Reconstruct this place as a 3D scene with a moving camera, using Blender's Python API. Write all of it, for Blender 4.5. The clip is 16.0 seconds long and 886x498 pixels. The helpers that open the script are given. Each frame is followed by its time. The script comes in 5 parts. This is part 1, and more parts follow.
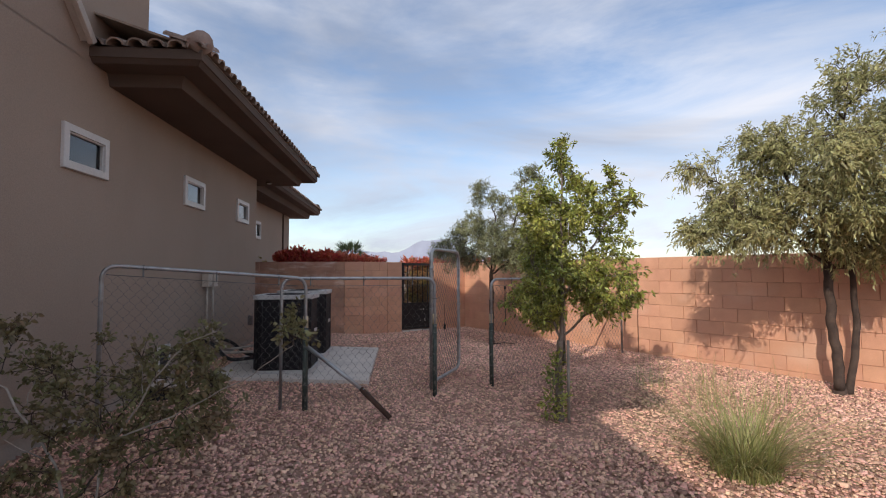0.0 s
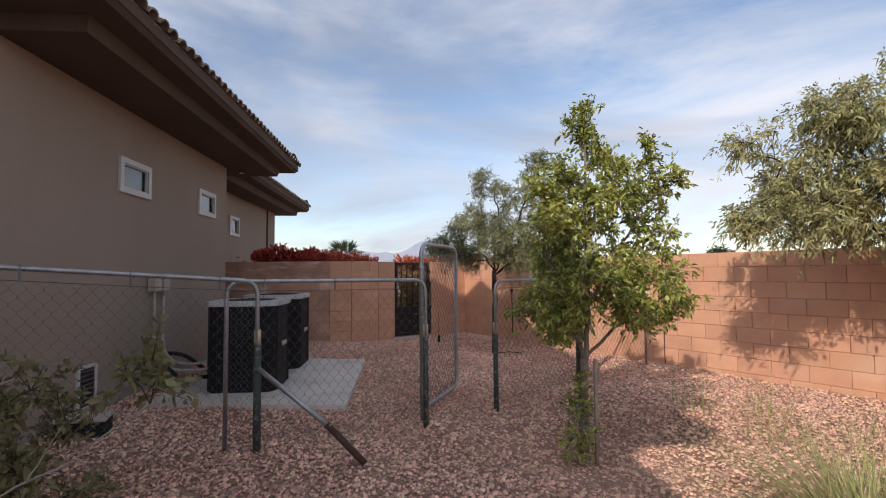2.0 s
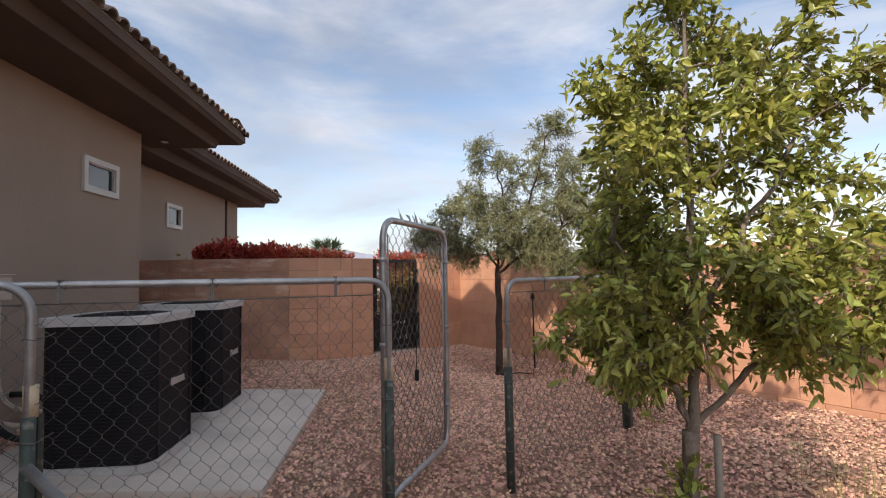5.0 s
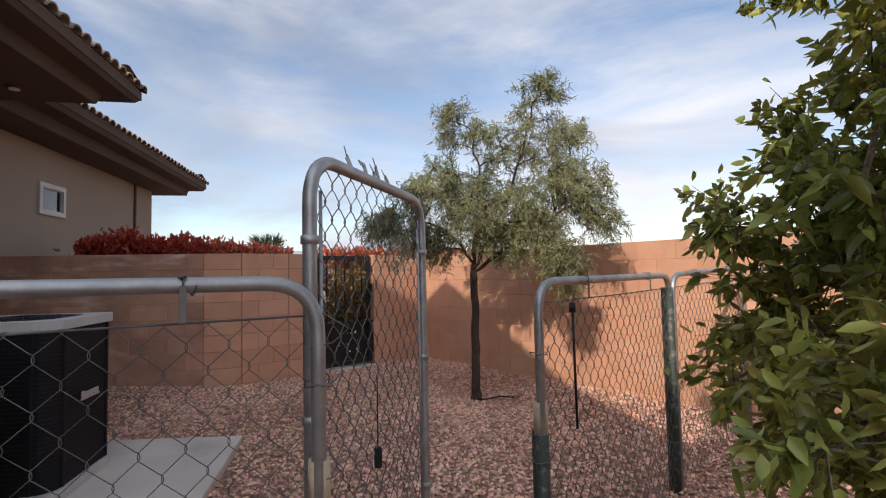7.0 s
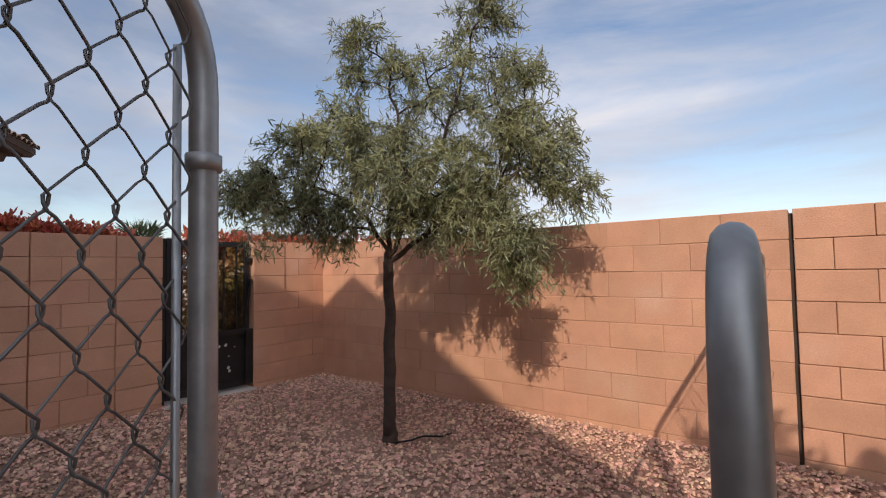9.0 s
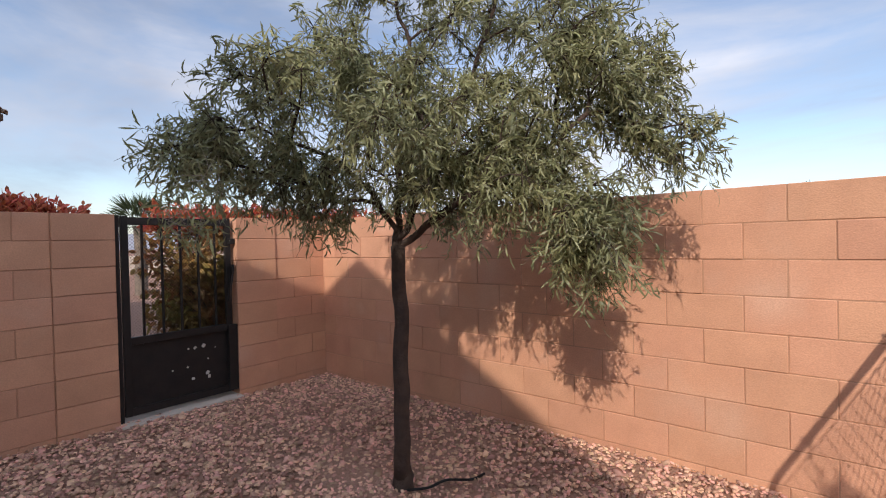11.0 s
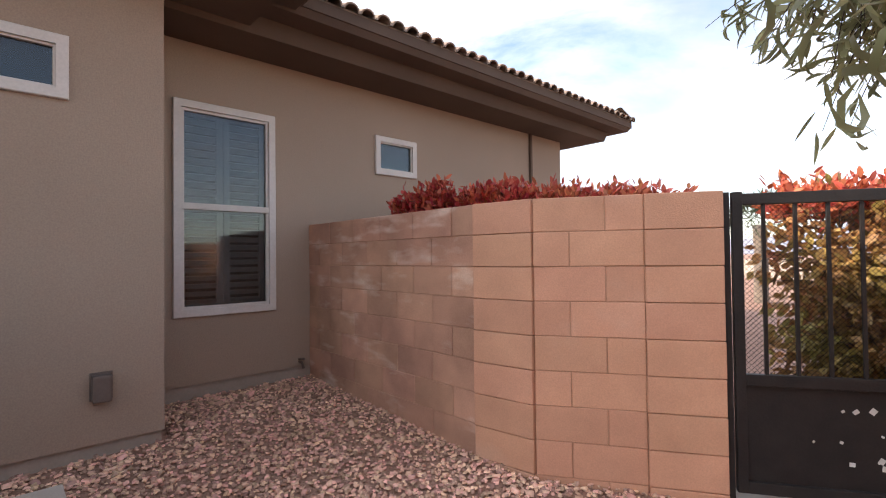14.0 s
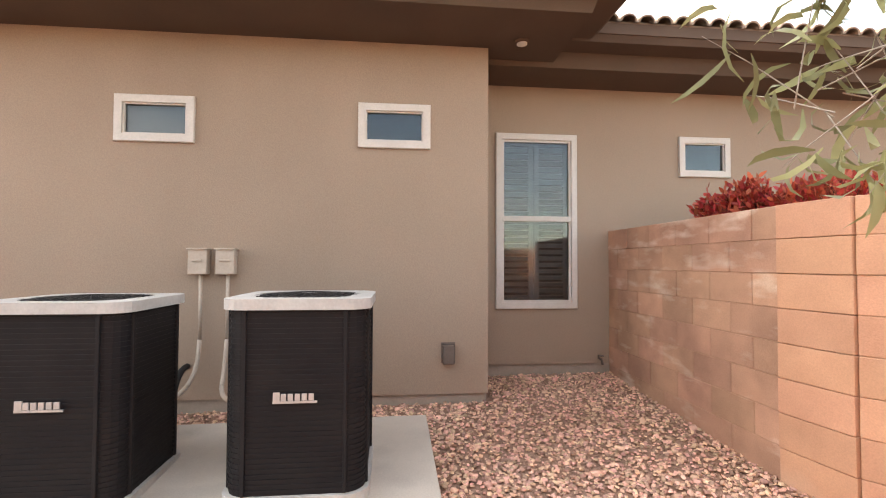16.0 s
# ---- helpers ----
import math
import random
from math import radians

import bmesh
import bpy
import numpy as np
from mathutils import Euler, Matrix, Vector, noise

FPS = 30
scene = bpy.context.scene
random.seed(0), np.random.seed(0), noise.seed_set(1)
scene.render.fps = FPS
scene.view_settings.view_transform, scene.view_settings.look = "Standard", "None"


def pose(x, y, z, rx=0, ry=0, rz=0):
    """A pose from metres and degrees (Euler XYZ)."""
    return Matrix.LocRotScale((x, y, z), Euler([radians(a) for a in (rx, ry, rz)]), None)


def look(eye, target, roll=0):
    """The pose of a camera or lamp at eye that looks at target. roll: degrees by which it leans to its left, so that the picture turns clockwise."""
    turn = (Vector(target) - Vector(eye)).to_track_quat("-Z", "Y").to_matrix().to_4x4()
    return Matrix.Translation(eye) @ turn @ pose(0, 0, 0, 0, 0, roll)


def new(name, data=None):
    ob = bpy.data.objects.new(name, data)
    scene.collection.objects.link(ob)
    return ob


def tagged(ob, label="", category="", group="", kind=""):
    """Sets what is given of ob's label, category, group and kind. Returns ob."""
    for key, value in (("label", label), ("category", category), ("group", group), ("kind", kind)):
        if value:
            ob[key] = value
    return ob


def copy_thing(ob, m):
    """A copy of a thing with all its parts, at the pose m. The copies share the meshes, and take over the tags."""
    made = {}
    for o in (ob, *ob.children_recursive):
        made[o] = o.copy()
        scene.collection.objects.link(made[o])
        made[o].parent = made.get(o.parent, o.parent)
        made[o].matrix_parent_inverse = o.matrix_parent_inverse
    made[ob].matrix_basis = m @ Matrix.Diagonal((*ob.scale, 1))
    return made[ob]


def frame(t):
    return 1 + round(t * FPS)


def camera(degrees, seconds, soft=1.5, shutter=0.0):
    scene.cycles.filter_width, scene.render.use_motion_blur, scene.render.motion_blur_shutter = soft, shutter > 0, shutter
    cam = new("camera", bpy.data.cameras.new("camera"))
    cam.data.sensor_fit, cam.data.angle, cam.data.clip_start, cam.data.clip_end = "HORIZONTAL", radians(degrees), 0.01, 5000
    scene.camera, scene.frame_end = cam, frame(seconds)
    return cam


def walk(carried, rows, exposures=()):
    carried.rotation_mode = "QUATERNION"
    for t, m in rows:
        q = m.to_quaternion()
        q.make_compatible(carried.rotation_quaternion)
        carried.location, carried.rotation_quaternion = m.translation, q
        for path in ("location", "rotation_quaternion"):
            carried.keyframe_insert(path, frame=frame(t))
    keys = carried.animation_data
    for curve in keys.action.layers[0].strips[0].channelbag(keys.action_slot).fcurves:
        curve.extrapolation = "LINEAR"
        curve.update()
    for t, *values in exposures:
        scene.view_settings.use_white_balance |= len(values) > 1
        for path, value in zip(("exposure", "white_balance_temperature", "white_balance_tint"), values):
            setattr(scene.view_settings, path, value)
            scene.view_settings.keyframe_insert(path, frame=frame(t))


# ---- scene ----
cam = camera(85.5, 16.0, soft=1.1)
PATH = [
    (0, (0.528, 0.158, 1.396), (0.693, 2.149, 1.495), -0.2),
    (0.5, (0.556, 0.482, 1.366), (0.717, 2.473, 1.468), -0.3),
    (1, (0.716, 0.808, 1.388), (0.88, 2.799, 1.486), -0.4),
    (1.5, (0.765, 0.987, 1.375), (0.93, 2.978, 1.474), -0.5),
    (2, (0.705, 1.273, 1.396), (0.865, 3.264, 1.496), -0.5),
    (2.5, (0.68, 1.492, 1.391), (0.837, 3.484, 1.492), -0.5),
    (3, (0.74, 1.835, 1.363), (0.897, 3.826, 1.467), -0.7),
    (3.5, (0.795, 2.121, 1.377), (0.955, 4.112, 1.481), -0.7),
    (4, (0.82, 2.487, 1.351), (0.978, 4.478, 1.456), -0.8),
    (4.5, (0.88, 2.861, 1.328), (1.045, 4.851, 1.434), -0.8),
    (5, (0.978, 3.25, 1.359), (1.152, 5.239, 1.463), -1.0),
    (5.2, (0.973, 3.376, 1.352), (1.145, 5.366, 1.455), -1.1),
    (7.4, (0.999, 5.026, 1.345), (1.477, 6.966, 1.445), -1.3),
    (8, (1.184, 5.505, 1.294), (1.83, 7.396, 1.39), -1.3),
    (8.6, (1.319, 5.963, 1.273), (2.023, 7.833, 1.376), -1.0),
    (10.8, (1.715, 7.151, 1.412), (2.371, 9.04, 1.359), -1.4),
    (11, (1.698, 7.243, 1.375), (2.334, 9.139, 1.348), -1.3),
    (11.5, (1.723, 7.418, 1.329), (2.054, 9.39, 1.32), -1.8),
    (12, (1.627, 7.737, 1.331), (1.528, 9.735, 1.331), -1.7),
    (12.5, (1.553, 7.97, 1.333), (0.961, 9.88, 1.343), -1.3),
    (13, (1.585, 8.292, 1.317), (0.643, 10.056, 1.341), -1.2),
    (13.5, (1.48, 8.535, 1.309), (0.27, 10.127, 1.339), -1.0),
    (14, (1.332, 8.718, 1.311), (-0.135, 10.076, 1.347), -0.7),
    (14.5, (1.343, 8.853, 1.308), (-0.316, 9.968, 1.351), -0.6),
    (15, (1.422, 8.875, 1.3), (-0.39, 9.721, 1.354), -0.4),
    (15.5, (1.574, 8.77, 1.304), (-0.355, 9.294, 1.367), -0.1),
    (16, (1.797, 8.712, 1.3), (-0.192, 8.917, 1.362), 0.2),
]
EXPOSURES = [(0, 0.32, 6700, 13), (4.0, 0.38, 7100, 14), (5.2, 0.55, 7200, 13), (7.4, 0.36, 7050, 14), (8.6, 0.16, 7050, 15), (11, 0.38, 6800, 15), (12.0, 1.03, 7100, 16), (13, 1.55, 7300, 16), (14.5, 1.50, 7700, 16), (16, 2.52, 8700, 12)]
walk(cam, [(t, look(eye, target, roll)) for t, eye, target, roll in PATH], EXPOSURES)

# ---- light ----
SUN_AZ, SUN_EL = 55.0, 33.0      # way the light travels: degrees from +x towards +y; height of the sun
world = bpy.data.worlds.new("sky")
scene.world = world
world.use_nodes = True
wn, wl = world.node_tree.nodes, world.node_tree.links
wn.clear()
w_out = wn.new("ShaderNodeOutputWorld")
w_bg = wn.new("ShaderNodeBackground")
w_sky = wn.new("ShaderNodeTexSky")
w_sky.sky_type, w_sky.sun_disc = "NISHITA", False
w_sky.sun_elevation = radians(SUN_EL)
w_sky.sun_rotation = radians(270 - SUN_AZ)
w_sky.air_density, w_sky.dust_density, w_sky.ozone_density = 1.0, 0.6, 2.0
w_tc = wn.new("ShaderNodeTexCoord")
w_map = wn.new("ShaderNodeMapping")
w_map.inputs["Scale"].default_value = (1.0, 0.55, 3.2)
w_map.inputs["Rotation"].default_value = (0.1, 0.15, 0.5)
w_n1 = wn.new("ShaderNodeTexNoise")
w_n1.inputs["Scale"].default_value, w_n1.inputs["Detail"].default_value = 2.1, 10.0
w_n1.inputs["Roughness"].default_value, w_n1.inputs["Distortion"].default_value = 0.60, 0.45
w_ramp = wn.new("ShaderNodeValToRGB")
w_ramp.color_ramp.elements[0].position, w_ramp.color_ramp.elements[1].position = 0.33, 0.66
w_mix = wn.new("ShaderNodeMix")
w_mix.data_type = "RGBA"
w_n2 = wn.new("ShaderNodeTexNoise")
w_n2.inputs["Scale"].default_value, w_n2.inputs["Detail"].default_value, w_n2.inputs["Distortion"].default_value = 1.3, 5.0, 0.6
w_tone = wn.new("ShaderNodeMix")
w_tone.data_type = "RGBA"
w_tone.inputs[6].default_value, w_tone.inputs[7].default_value = (2.1, 2.55, 3.4, 1), (4.7, 5.1, 5.8, 1)
w_tr = wn.new("ShaderNodeMapRange")
w_tr.inputs["From Min"].default_value, w_tr.inputs["From Max"].default_value = 0.36, 0.64
wl.new(w_tc.outputs["Generated"], w_map.inputs["Vector"])
wl.new(w_map.outputs["Vector"], w_n1.inputs["Vector"])
wl.new(w_n1.outputs["Fac"], w_ramp.inputs["Fac"])
wl.new(w_map.outputs["Vector"], w_n2.inputs["Vector"])
wl.new(w_n2.outputs["Fac"], w_tr.inputs["Value"])
wl.new(w_tr.outputs["Result"], w_tone.inputs[0])
w_dot = wn.new("ShaderNodeVectorMath")          # thin cloud scatters more light forward, round the sun
w_dot.operation = "DOT_PRODUCT"
w_dot.inputs[1].default_value = (-math.cos(radians(SUN_AZ)) * math.cos(radians(SUN_EL)), -math.sin(radians(SUN_AZ)) * math.cos(radians(SUN_EL)), math.sin(radians(SUN_EL)))
w_fwd = wn.new("ShaderNodeMapRange")
w_fwd.interpolation_type = "SMOOTHSTEP"
w_fwd.inputs["From Min"].default_value, w_fwd.inputs["From Max"].default_value = 0.35, 1.0
w_fwd.inputs["To Min"].default_value, w_fwd.inputs["To Max"].default_value = 1.0, 3.4
w_glow = wn.new("ShaderNodeVectorMath")
w_glow.operation = "SCALE"
wl.new(w_tc.outputs["Generated"], w_dot.inputs[0])
wl.new(w_dot.outputs["Value"], w_fwd.inputs["Value"])
wl.new(w_fwd.outputs["Result"], w_glow.inputs["Scale"])
wl.new(w_tone.outputs[2], w_glow.inputs[0])
wl.new(w_glow.outputs["Vector"], w_mix.inputs[7])
wl.new(w_ramp.outputs["Color"], w_mix.inputs[0])
wl.new(w_sky.outputs["Color"], w_mix.inputs[6])
wl.new(w_mix.outputs[2], w_bg.inputs["Color"])
w_bg.inputs["Strength"].default_value = 0.138
wl.new(w_bg.outputs["Background"], w_out.inputs["Surface"])

sun = new("sun", bpy.data.lights.new("sun", "SUN"))
sun.data.energy, sun.data.angle, sun.data.color = 2.7, radians(0.6), (1.0, 0.93, 0.83)
sun.matrix_world = look((0, 0, 20), (math.cos(radians(SUN_AZ)) * math.cos(radians(SUN_EL)), math.sin(radians(SUN_AZ)) * math.cos(radians(SUN_EL)), 20 - math.sin(radians(SUN_EL))))


# ---- materials ----
def material(name, color, color2=None, scale=6.0, fine=60.0, rough=0.85, bump=0.15, metal=0.0, vary=0.0, island=0.0, dark=0.0, spec=0.3, stain=None, stain_scale=1.2, bump_dist=0.02, streak=1.0, grain=0.14):
    """Procedural surface: two noise scales of colour, bump, optional per-object or per-island variation and stains."""
    m = bpy.data.materials.new(name)
    m.use_nodes = True
    nt = m.node_tree
    n, l = nt.nodes, nt.links
    b = n["Principled BSDF"]
    b.inputs["Roughness"].default_value = rough
    b.inputs["Metallic"].default_value = metal
    b.inputs["Specular IOR Level"].default_value = spec
    color2 = color2 or tuple(c * 0.78 for c in color)
    tc = n.new("ShaderNodeTexCoord")
    geo = n.new("ShaderNodeNewGeometry")
    big = n.new("ShaderNodeTexNoise")
    big.inputs["Scale"].default_value, big.inputs["Detail"].default_value = scale, 5
    small = n.new("ShaderNodeTexNoise")
    small.inputs["Scale"].default_value, small.inputs["Detail"].default_value = fine, 4
    for t in (big, small):
        l.new(geo.outputs["Position"], t.inputs["Vector"])
    ramp = n.new("ShaderNodeMapRange")
    ramp.inputs["From Min"].default_value, ramp.inputs["From Max"].default_value = 0.32, 0.68
    l.new(big.outputs["Fac"], ramp.inputs["Value"])
    mix = n.new("ShaderNodeMix")
    mix.data_type = "RGBA"
    mix.inputs[6].default_value, mix.inputs[7].default_value = (*color, 1), (*color2, 1)
    l.new(ramp.outputs["Result"], mix.inputs[0])
    last = mix.outputs[2]
    if stain:
        st = n.new("ShaderNodeTexNoise")
        st.inputs["Scale"].default_value, st.inputs["Detail"].default_value = stain_scale, 6
        mp = n.new("ShaderNodeMapping")
        mp.inputs["Scale"].default_value = (1, 1, streak)
        l.new(geo.outputs["Position"], mp.inputs["Vector"])
        l.new(mp.outputs["Vector"], st.inputs["Vector"])
        sr = n.new("ShaderNodeMapRange")
        sr.inputs["From Min"].default_value, sr.inputs["From Max"].default_value = 0.55, 0.72
        sr.inputs["To Max"].default_value = 0.55
        l.new(st.outputs["Fac"], sr.inputs["Value"])
        sm = n.new("ShaderNodeMix")
        sm.data_type = "RGBA"
        sm.inputs[7].default_value = (*stain, 1)
        l.new(sr.outputs["Result"], sm.inputs[0])
        l.new(last, sm.inputs[6])
        last = sm.outputs[2]
    hsv = n.new("ShaderNodeHueSaturation")
    l.new(last, hsv.inputs["Color"])
    val = n.new("ShaderNodeMapRange")
    val.inputs["To Min"].default_value, val.inputs["To Max"].default_value = 1 - grain, 1 + grain
    l.new(small.outputs["Fac"], val.inputs["Value"])
    value = val.outputs["Result"]
    if vary or island:
        if island:
            src = geo.outputs["Random Per Island"]
        else:
            src = n.new("ShaderNodeObjectInfo").outputs["Random"]
        amount = vary or island
        rr = n.new("ShaderNodeMapRange")
        rr.inputs["To Min"].default_value, rr.inputs["To Max"].default_value = 1 - amount, 1 + amount
        l.new(src, rr.inputs["Value"])
        mul = n.new("ShaderNodeMath")
        mul.operation = "MULTIPLY"
        l.new(rr.outputs["Result"], mul.inputs[0])
        l.new(value, mul.inputs[1])
        value = mul.outputs["Value"]
        hr = n.new("ShaderNodeMapRange")
        hr.inputs["To Min"].default_value, hr.inputs["To Max"].default_value = 0.5 - amount * 0.045, 0.5 + amount * 0.045
        fr = n.new("ShaderNodeMath")
        fr.operation = "FRACT"
        m7 = n.new("ShaderNodeMath")
        m7.operation, m7.inputs[1].default_value = "MULTIPLY", 7.31
        l.new(src, m7.inputs[0])
        l.new(m7.outputs["Value"], fr.inputs[0])
        l.new(fr.outputs["Value"], hr.inputs["Value"])
        l.new(hr.outputs["Result"], hsv.inputs["Hue"])
    l.new(value, hsv.inputs["Value"])
    l.new(hsv.outputs["Color"], b.inputs["Base Color"])
    if bump:
        bp = n.new("ShaderNodeBump")
        bp.inputs["Strength"].default_value, bp.inputs["Distance"].default_value = bump, bump_dist
        l.new(small.outputs["Fac"], bp.inputs["Height"])
        l.new(bp.outputs["Normal"], b.inputs["Normal"])
    return m


def leaf_material(name, color, color2, trans=0.35, rough=0.45, mottle=0.35):
    """Two-tone leaf, varied leaf by leaf, that lets some light through."""
    m = material(name, color, color2, scale=3.0, fine=40, rough=rough, bump=0.0, island=mottle, spec=0.4)
    n, l = m.node_tree.nodes, m.node_tree.links
    b = n["Principled BSDF"]
    tr = n.new("ShaderNodeBsdfTranslucent")
    mx = n.new("ShaderNodeMixShader")
    mx.inputs[0].default_value = trans
    l.new(b.inputs["Base Color"].links[0].from_socket, tr.inputs["Color"])
    l.new(b.outputs["BSDF"], mx.inputs[1])
    l.new(tr.outputs["BSDF"], mx.inputs[2])
    l.new(mx.outputs["Shader"], n["Material Output"].inputs["Surface"])
    return m


STUCCO = material("stucco", (0.325, 0.245, 0.190), (0.290, 0.218, 0.167), scale=0.7, fine=110, grain=0.20, bump=0.5, rough=0.92, bump_dist=0.004, stain=(0.255, 0.19, 0.145), stain_scale=0.8, streak=0.35)
FOOTING = material("footing_concrete", (0.36, 0.30, 0.25), (0.28, 0.23, 0.19), scale=3, fine=60, bump=0.3, rough=0.95, bump_dist=0.006)
EAVE = material("brown_stucco", (0.107, 0.073, 0.054), (0.088, 0.060, 0.046), scale=1.5, fine=120, bump=0.25, rough=0.88, bump_dist=0.004)
TILE = material("clay_roof_tile", (0.30, 0.22, 0.17), (0.20, 0.15, 0.12), scale=5, fine=50, bump=0.3, vary=0.22, rough=0.85, bump_dist=0.006)
BLOCK = material("split_tan_block", (0.59, 0.315, 0.20), (0.50, 0.262, 0.166), scale=3.4, fine=120, grain=0.19, bump=0.5, vary=0.065, rough=0.93, bump_dist=0.004, stain=(0.66, 0.42, 0.30), stain_scale=1.7)
BLOCK_OLD = material("weathered_tan_block", (0.51, 0.285, 0.19), (0.31, 0.168, 0.115), scale=2.6, fine=120, grain=0.19, bump=0.5, vary=0.12, rough=0.93, bump_dist=0.004, stain=(0.68, 0.55, 0.45), stain_scale=2.6, streak=3.2)
MORTAR = material("mortar", (0.47, 0.265, 0.17), (0.40, 0.225, 0.142), scale=5, fine=120, bump=0.3, rough=0.97)
JOINT = material("dark_joint", (0.07, 0.05, 0.04), scale=6, fine=60, rough=0.95)
SOIL = material("gravel_bed", (0.37, 0.22, 0.162), (0.30, 0.172, 0.125), scale=3.0, fine=45, bump=0.9, rough=0.97, bump_dist=0.03)
STONE = material("pink_gravel", (0.68, 0.425, 0.315), (0.53, 0.305, 0.218), scale=0.8, fine=90, bump=0.35, island=0.50, rough=0.92, bump_dist=0.004)
CONCRETE = material("pad_concrete", (0.58, 0.51, 0.44), (0.49, 0.43, 0.37), scale=2.5, fine=110, bump=0.25, rough=0.9, bump_dist=0.004, stain=(0.34, 0.3, 0.26), stain_scale=1.8)
WHITE = material("white_vinyl", (0.56, 0.52, 0.485), (0.50, 0.465, 0.43), scale=4, fine=60, bump=0.03, rough=0.45)
SHUTTER = material("white_shutter", (0.40, 0.41, 0.41), scale=4, fine=60, bump=0.02, rough=0.5)
BLIND = material("grey_blind", (0.10, 0.105, 0.11), (0.08, 0.085, 0.09), scale=3, fine=60, bump=0.05, rough=0.7)
# blind with the pane's sky reflection painted in as pale blue
BLIND_REFLECT = material("sky_reflect_blind", (0.40, 0.45, 0.47), (0.36, 0.41, 0.43), scale=3, fine=60, bump=0.05, rough=0.7)
# near-black stands for the shade of unlit rooms, not for a wall paint
ROOM_SHADE = material("room_shade", (0.05, 0.048, 0.045), scale=2, fine=30, rough=0.9)
GALV = material("galvanised_steel", (0.42, 0.42, 0.41), (0.30, 0.30, 0.295), scale=9, fine=70, bump=0.12, metal=0.75, rough=0.48, stain=(0.22, 0.18, 0.15), stain_scale=7, bump_dist=0.002)
WIRE = material("dull_wire", (0.19, 0.19, 0.185), (0.12, 0.11, 0.10), scale=14, fine=90, bump=0.0, metal=0.5, rough=0.55)
GREEN_POST = material("green_painted_steel", (0.060, 0.075, 0.062), (0.045, 0.052, 0.045), scale=12, fine=90, bump=0.2, metal=0.2, rough=0.6, stain=(0.33, 0.3, 0.26), stain_scale=26, bump_dist=0.002)
TAPE = material("pale_tape", (0.52, 0.42, 0.28), (0.42, 0.33, 0.22), scale=12, fine=60, bump=0.2, rough=0.8)
RUST = material("rusted_iron", (0.085, 0.045, 0.03), (0.05, 0.03, 0.022), scale=18, fine=90, bump=0.4, rough=0.9, bump_dist=0.003)
BLACK = material("black_painted_steel", (0.014, 0.013, 0.013), (0.022, 0.019, 0.018), scale=8, fine=80, bump=0.12, rough=0.5)
CHALK = material("bare_white_chip", (0.62, 0.60, 0.56), scale=9, fine=60, rough=0.8)
CABINET = material("dark_metal_louvre", (0.013, 0.012, 0.014), (0.019, 0.017, 0.018), scale=5, fine=60, bump=0.05, metal=0.1, rough=0.6, spec=0.2)
ACLID = material("grey_painted_lid", (0.52, 0.50, 0.47), (0.42, 0.40, 0.38), scale=6, fine=60, bump=0.08, rough=0.55)
BADGE = material("silver_badge", (0.62, 0.62, 0.62), scale=9, fine=60, metal=0.6, rough=0.35)
CONDUIT = material("beige_conduit", (0.46, 0.385, 0.32), (0.40, 0.33, 0.27), scale=6, fine=60, bump=0.05, rough=0.6)
RUBBER = material("black_foam", (0.018, 0.017, 0.017), scale=9, fine=90, bump=0.3, rough=0.85)
BARK = material("dark_bark", (0.085, 0.058, 0.045), (0.05, 0.036, 0.03), scale=12, fine=70, bump=0.9, rough=0.95, bump_dist=0.012)
BARK_PALE = material("pale_bark", (0.26, 0.21, 0.165), (0.16, 0.125, 0.10), scale=12, fine=70, bump=0.8, rough=0.95, bump_dist=0.01)
TWIG = material("grey_twig", (0.38, 0.33, 0.28), (0.28, 0.23, 0.19), scale=14, fine=80, bump=0.3, rough=0.9)
STAKE = material("weathered_stake", (0.30, 0.25, 0.20), (0.22, 0.18, 0.145), scale=12, fine=80, bump=0.4, rough=0.95, bump_dist=0.004)
LEAF_ACACIA = leaf_material("willow_leaf", (0.315, 0.315, 0.15), (0.19, 0.205, 0.115))
LEAF_CITRUS = leaf_material("citrus_leaf", (0.40, 0.40, 0.10), (0.23, 0.265, 0.06), trans=0.36, rough=0.28, mottle=0.55)
LEAF_OLIVE = leaf_material("olive_leaf", (0.40, 0.37, 0.165), (0.28, 0.28, 0.125))
LEAF_BUSH = leaf_material("bush_leaf", (0.17, 0.175, 0.07), (0.21, 0.145, 0.08), rough=0.55)
LEAF_RED = leaf_material("red_leaf", (0.52, 0.095, 0.055), (0.36, 0.045, 0.035))
LEAF_CORAL = leaf_material("coral_leaf", (0.62, 0.19, 0.10), (0.46, 0.10, 0.06))
LEAF_HEDGE = leaf_material("hedge_leaf", (0.32, 0.28, 0.08), (0.50, 0.22, 0.10))
GRASS = leaf_material("grass_blade", (0.24, 0.27, 0.085), (0.34, 0.31, 0.13), trans=0.3, rough=0.5)
DRY_GRASS = leaf_material("dry_blade", (0.42, 0.38, 0.17), (0.34, 0.30, 0.14), trans=0.3, rough=0.6)
LEAF_FAR = leaf_material("far_leaf", (0.06, 0.085, 0.035), (0.045, 0.06, 0.03))
MOUNTAIN = material("far_mountain", (0.30, 0.32, 0.38), (0.25, 0.27, 0.33), scale=0.003, fine=0.02, bump=0.0, rough=1.0)
GREY_BOX = material("weathered_grey_box", (0.13, 0.10, 0.085), scale=12, fine=60, bump=0.1, rough=0.6)
LAMP_WHITE = material("lamp_white", (0.78, 0.76, 0.72), scale=8, fine=60, bump=0.0, rough=0.4)
GLASS = bpy.data.materials.new("window_glass")
GLASS.use_nodes = True
g_b = GLASS.node_tree.nodes["Principled BSDF"]
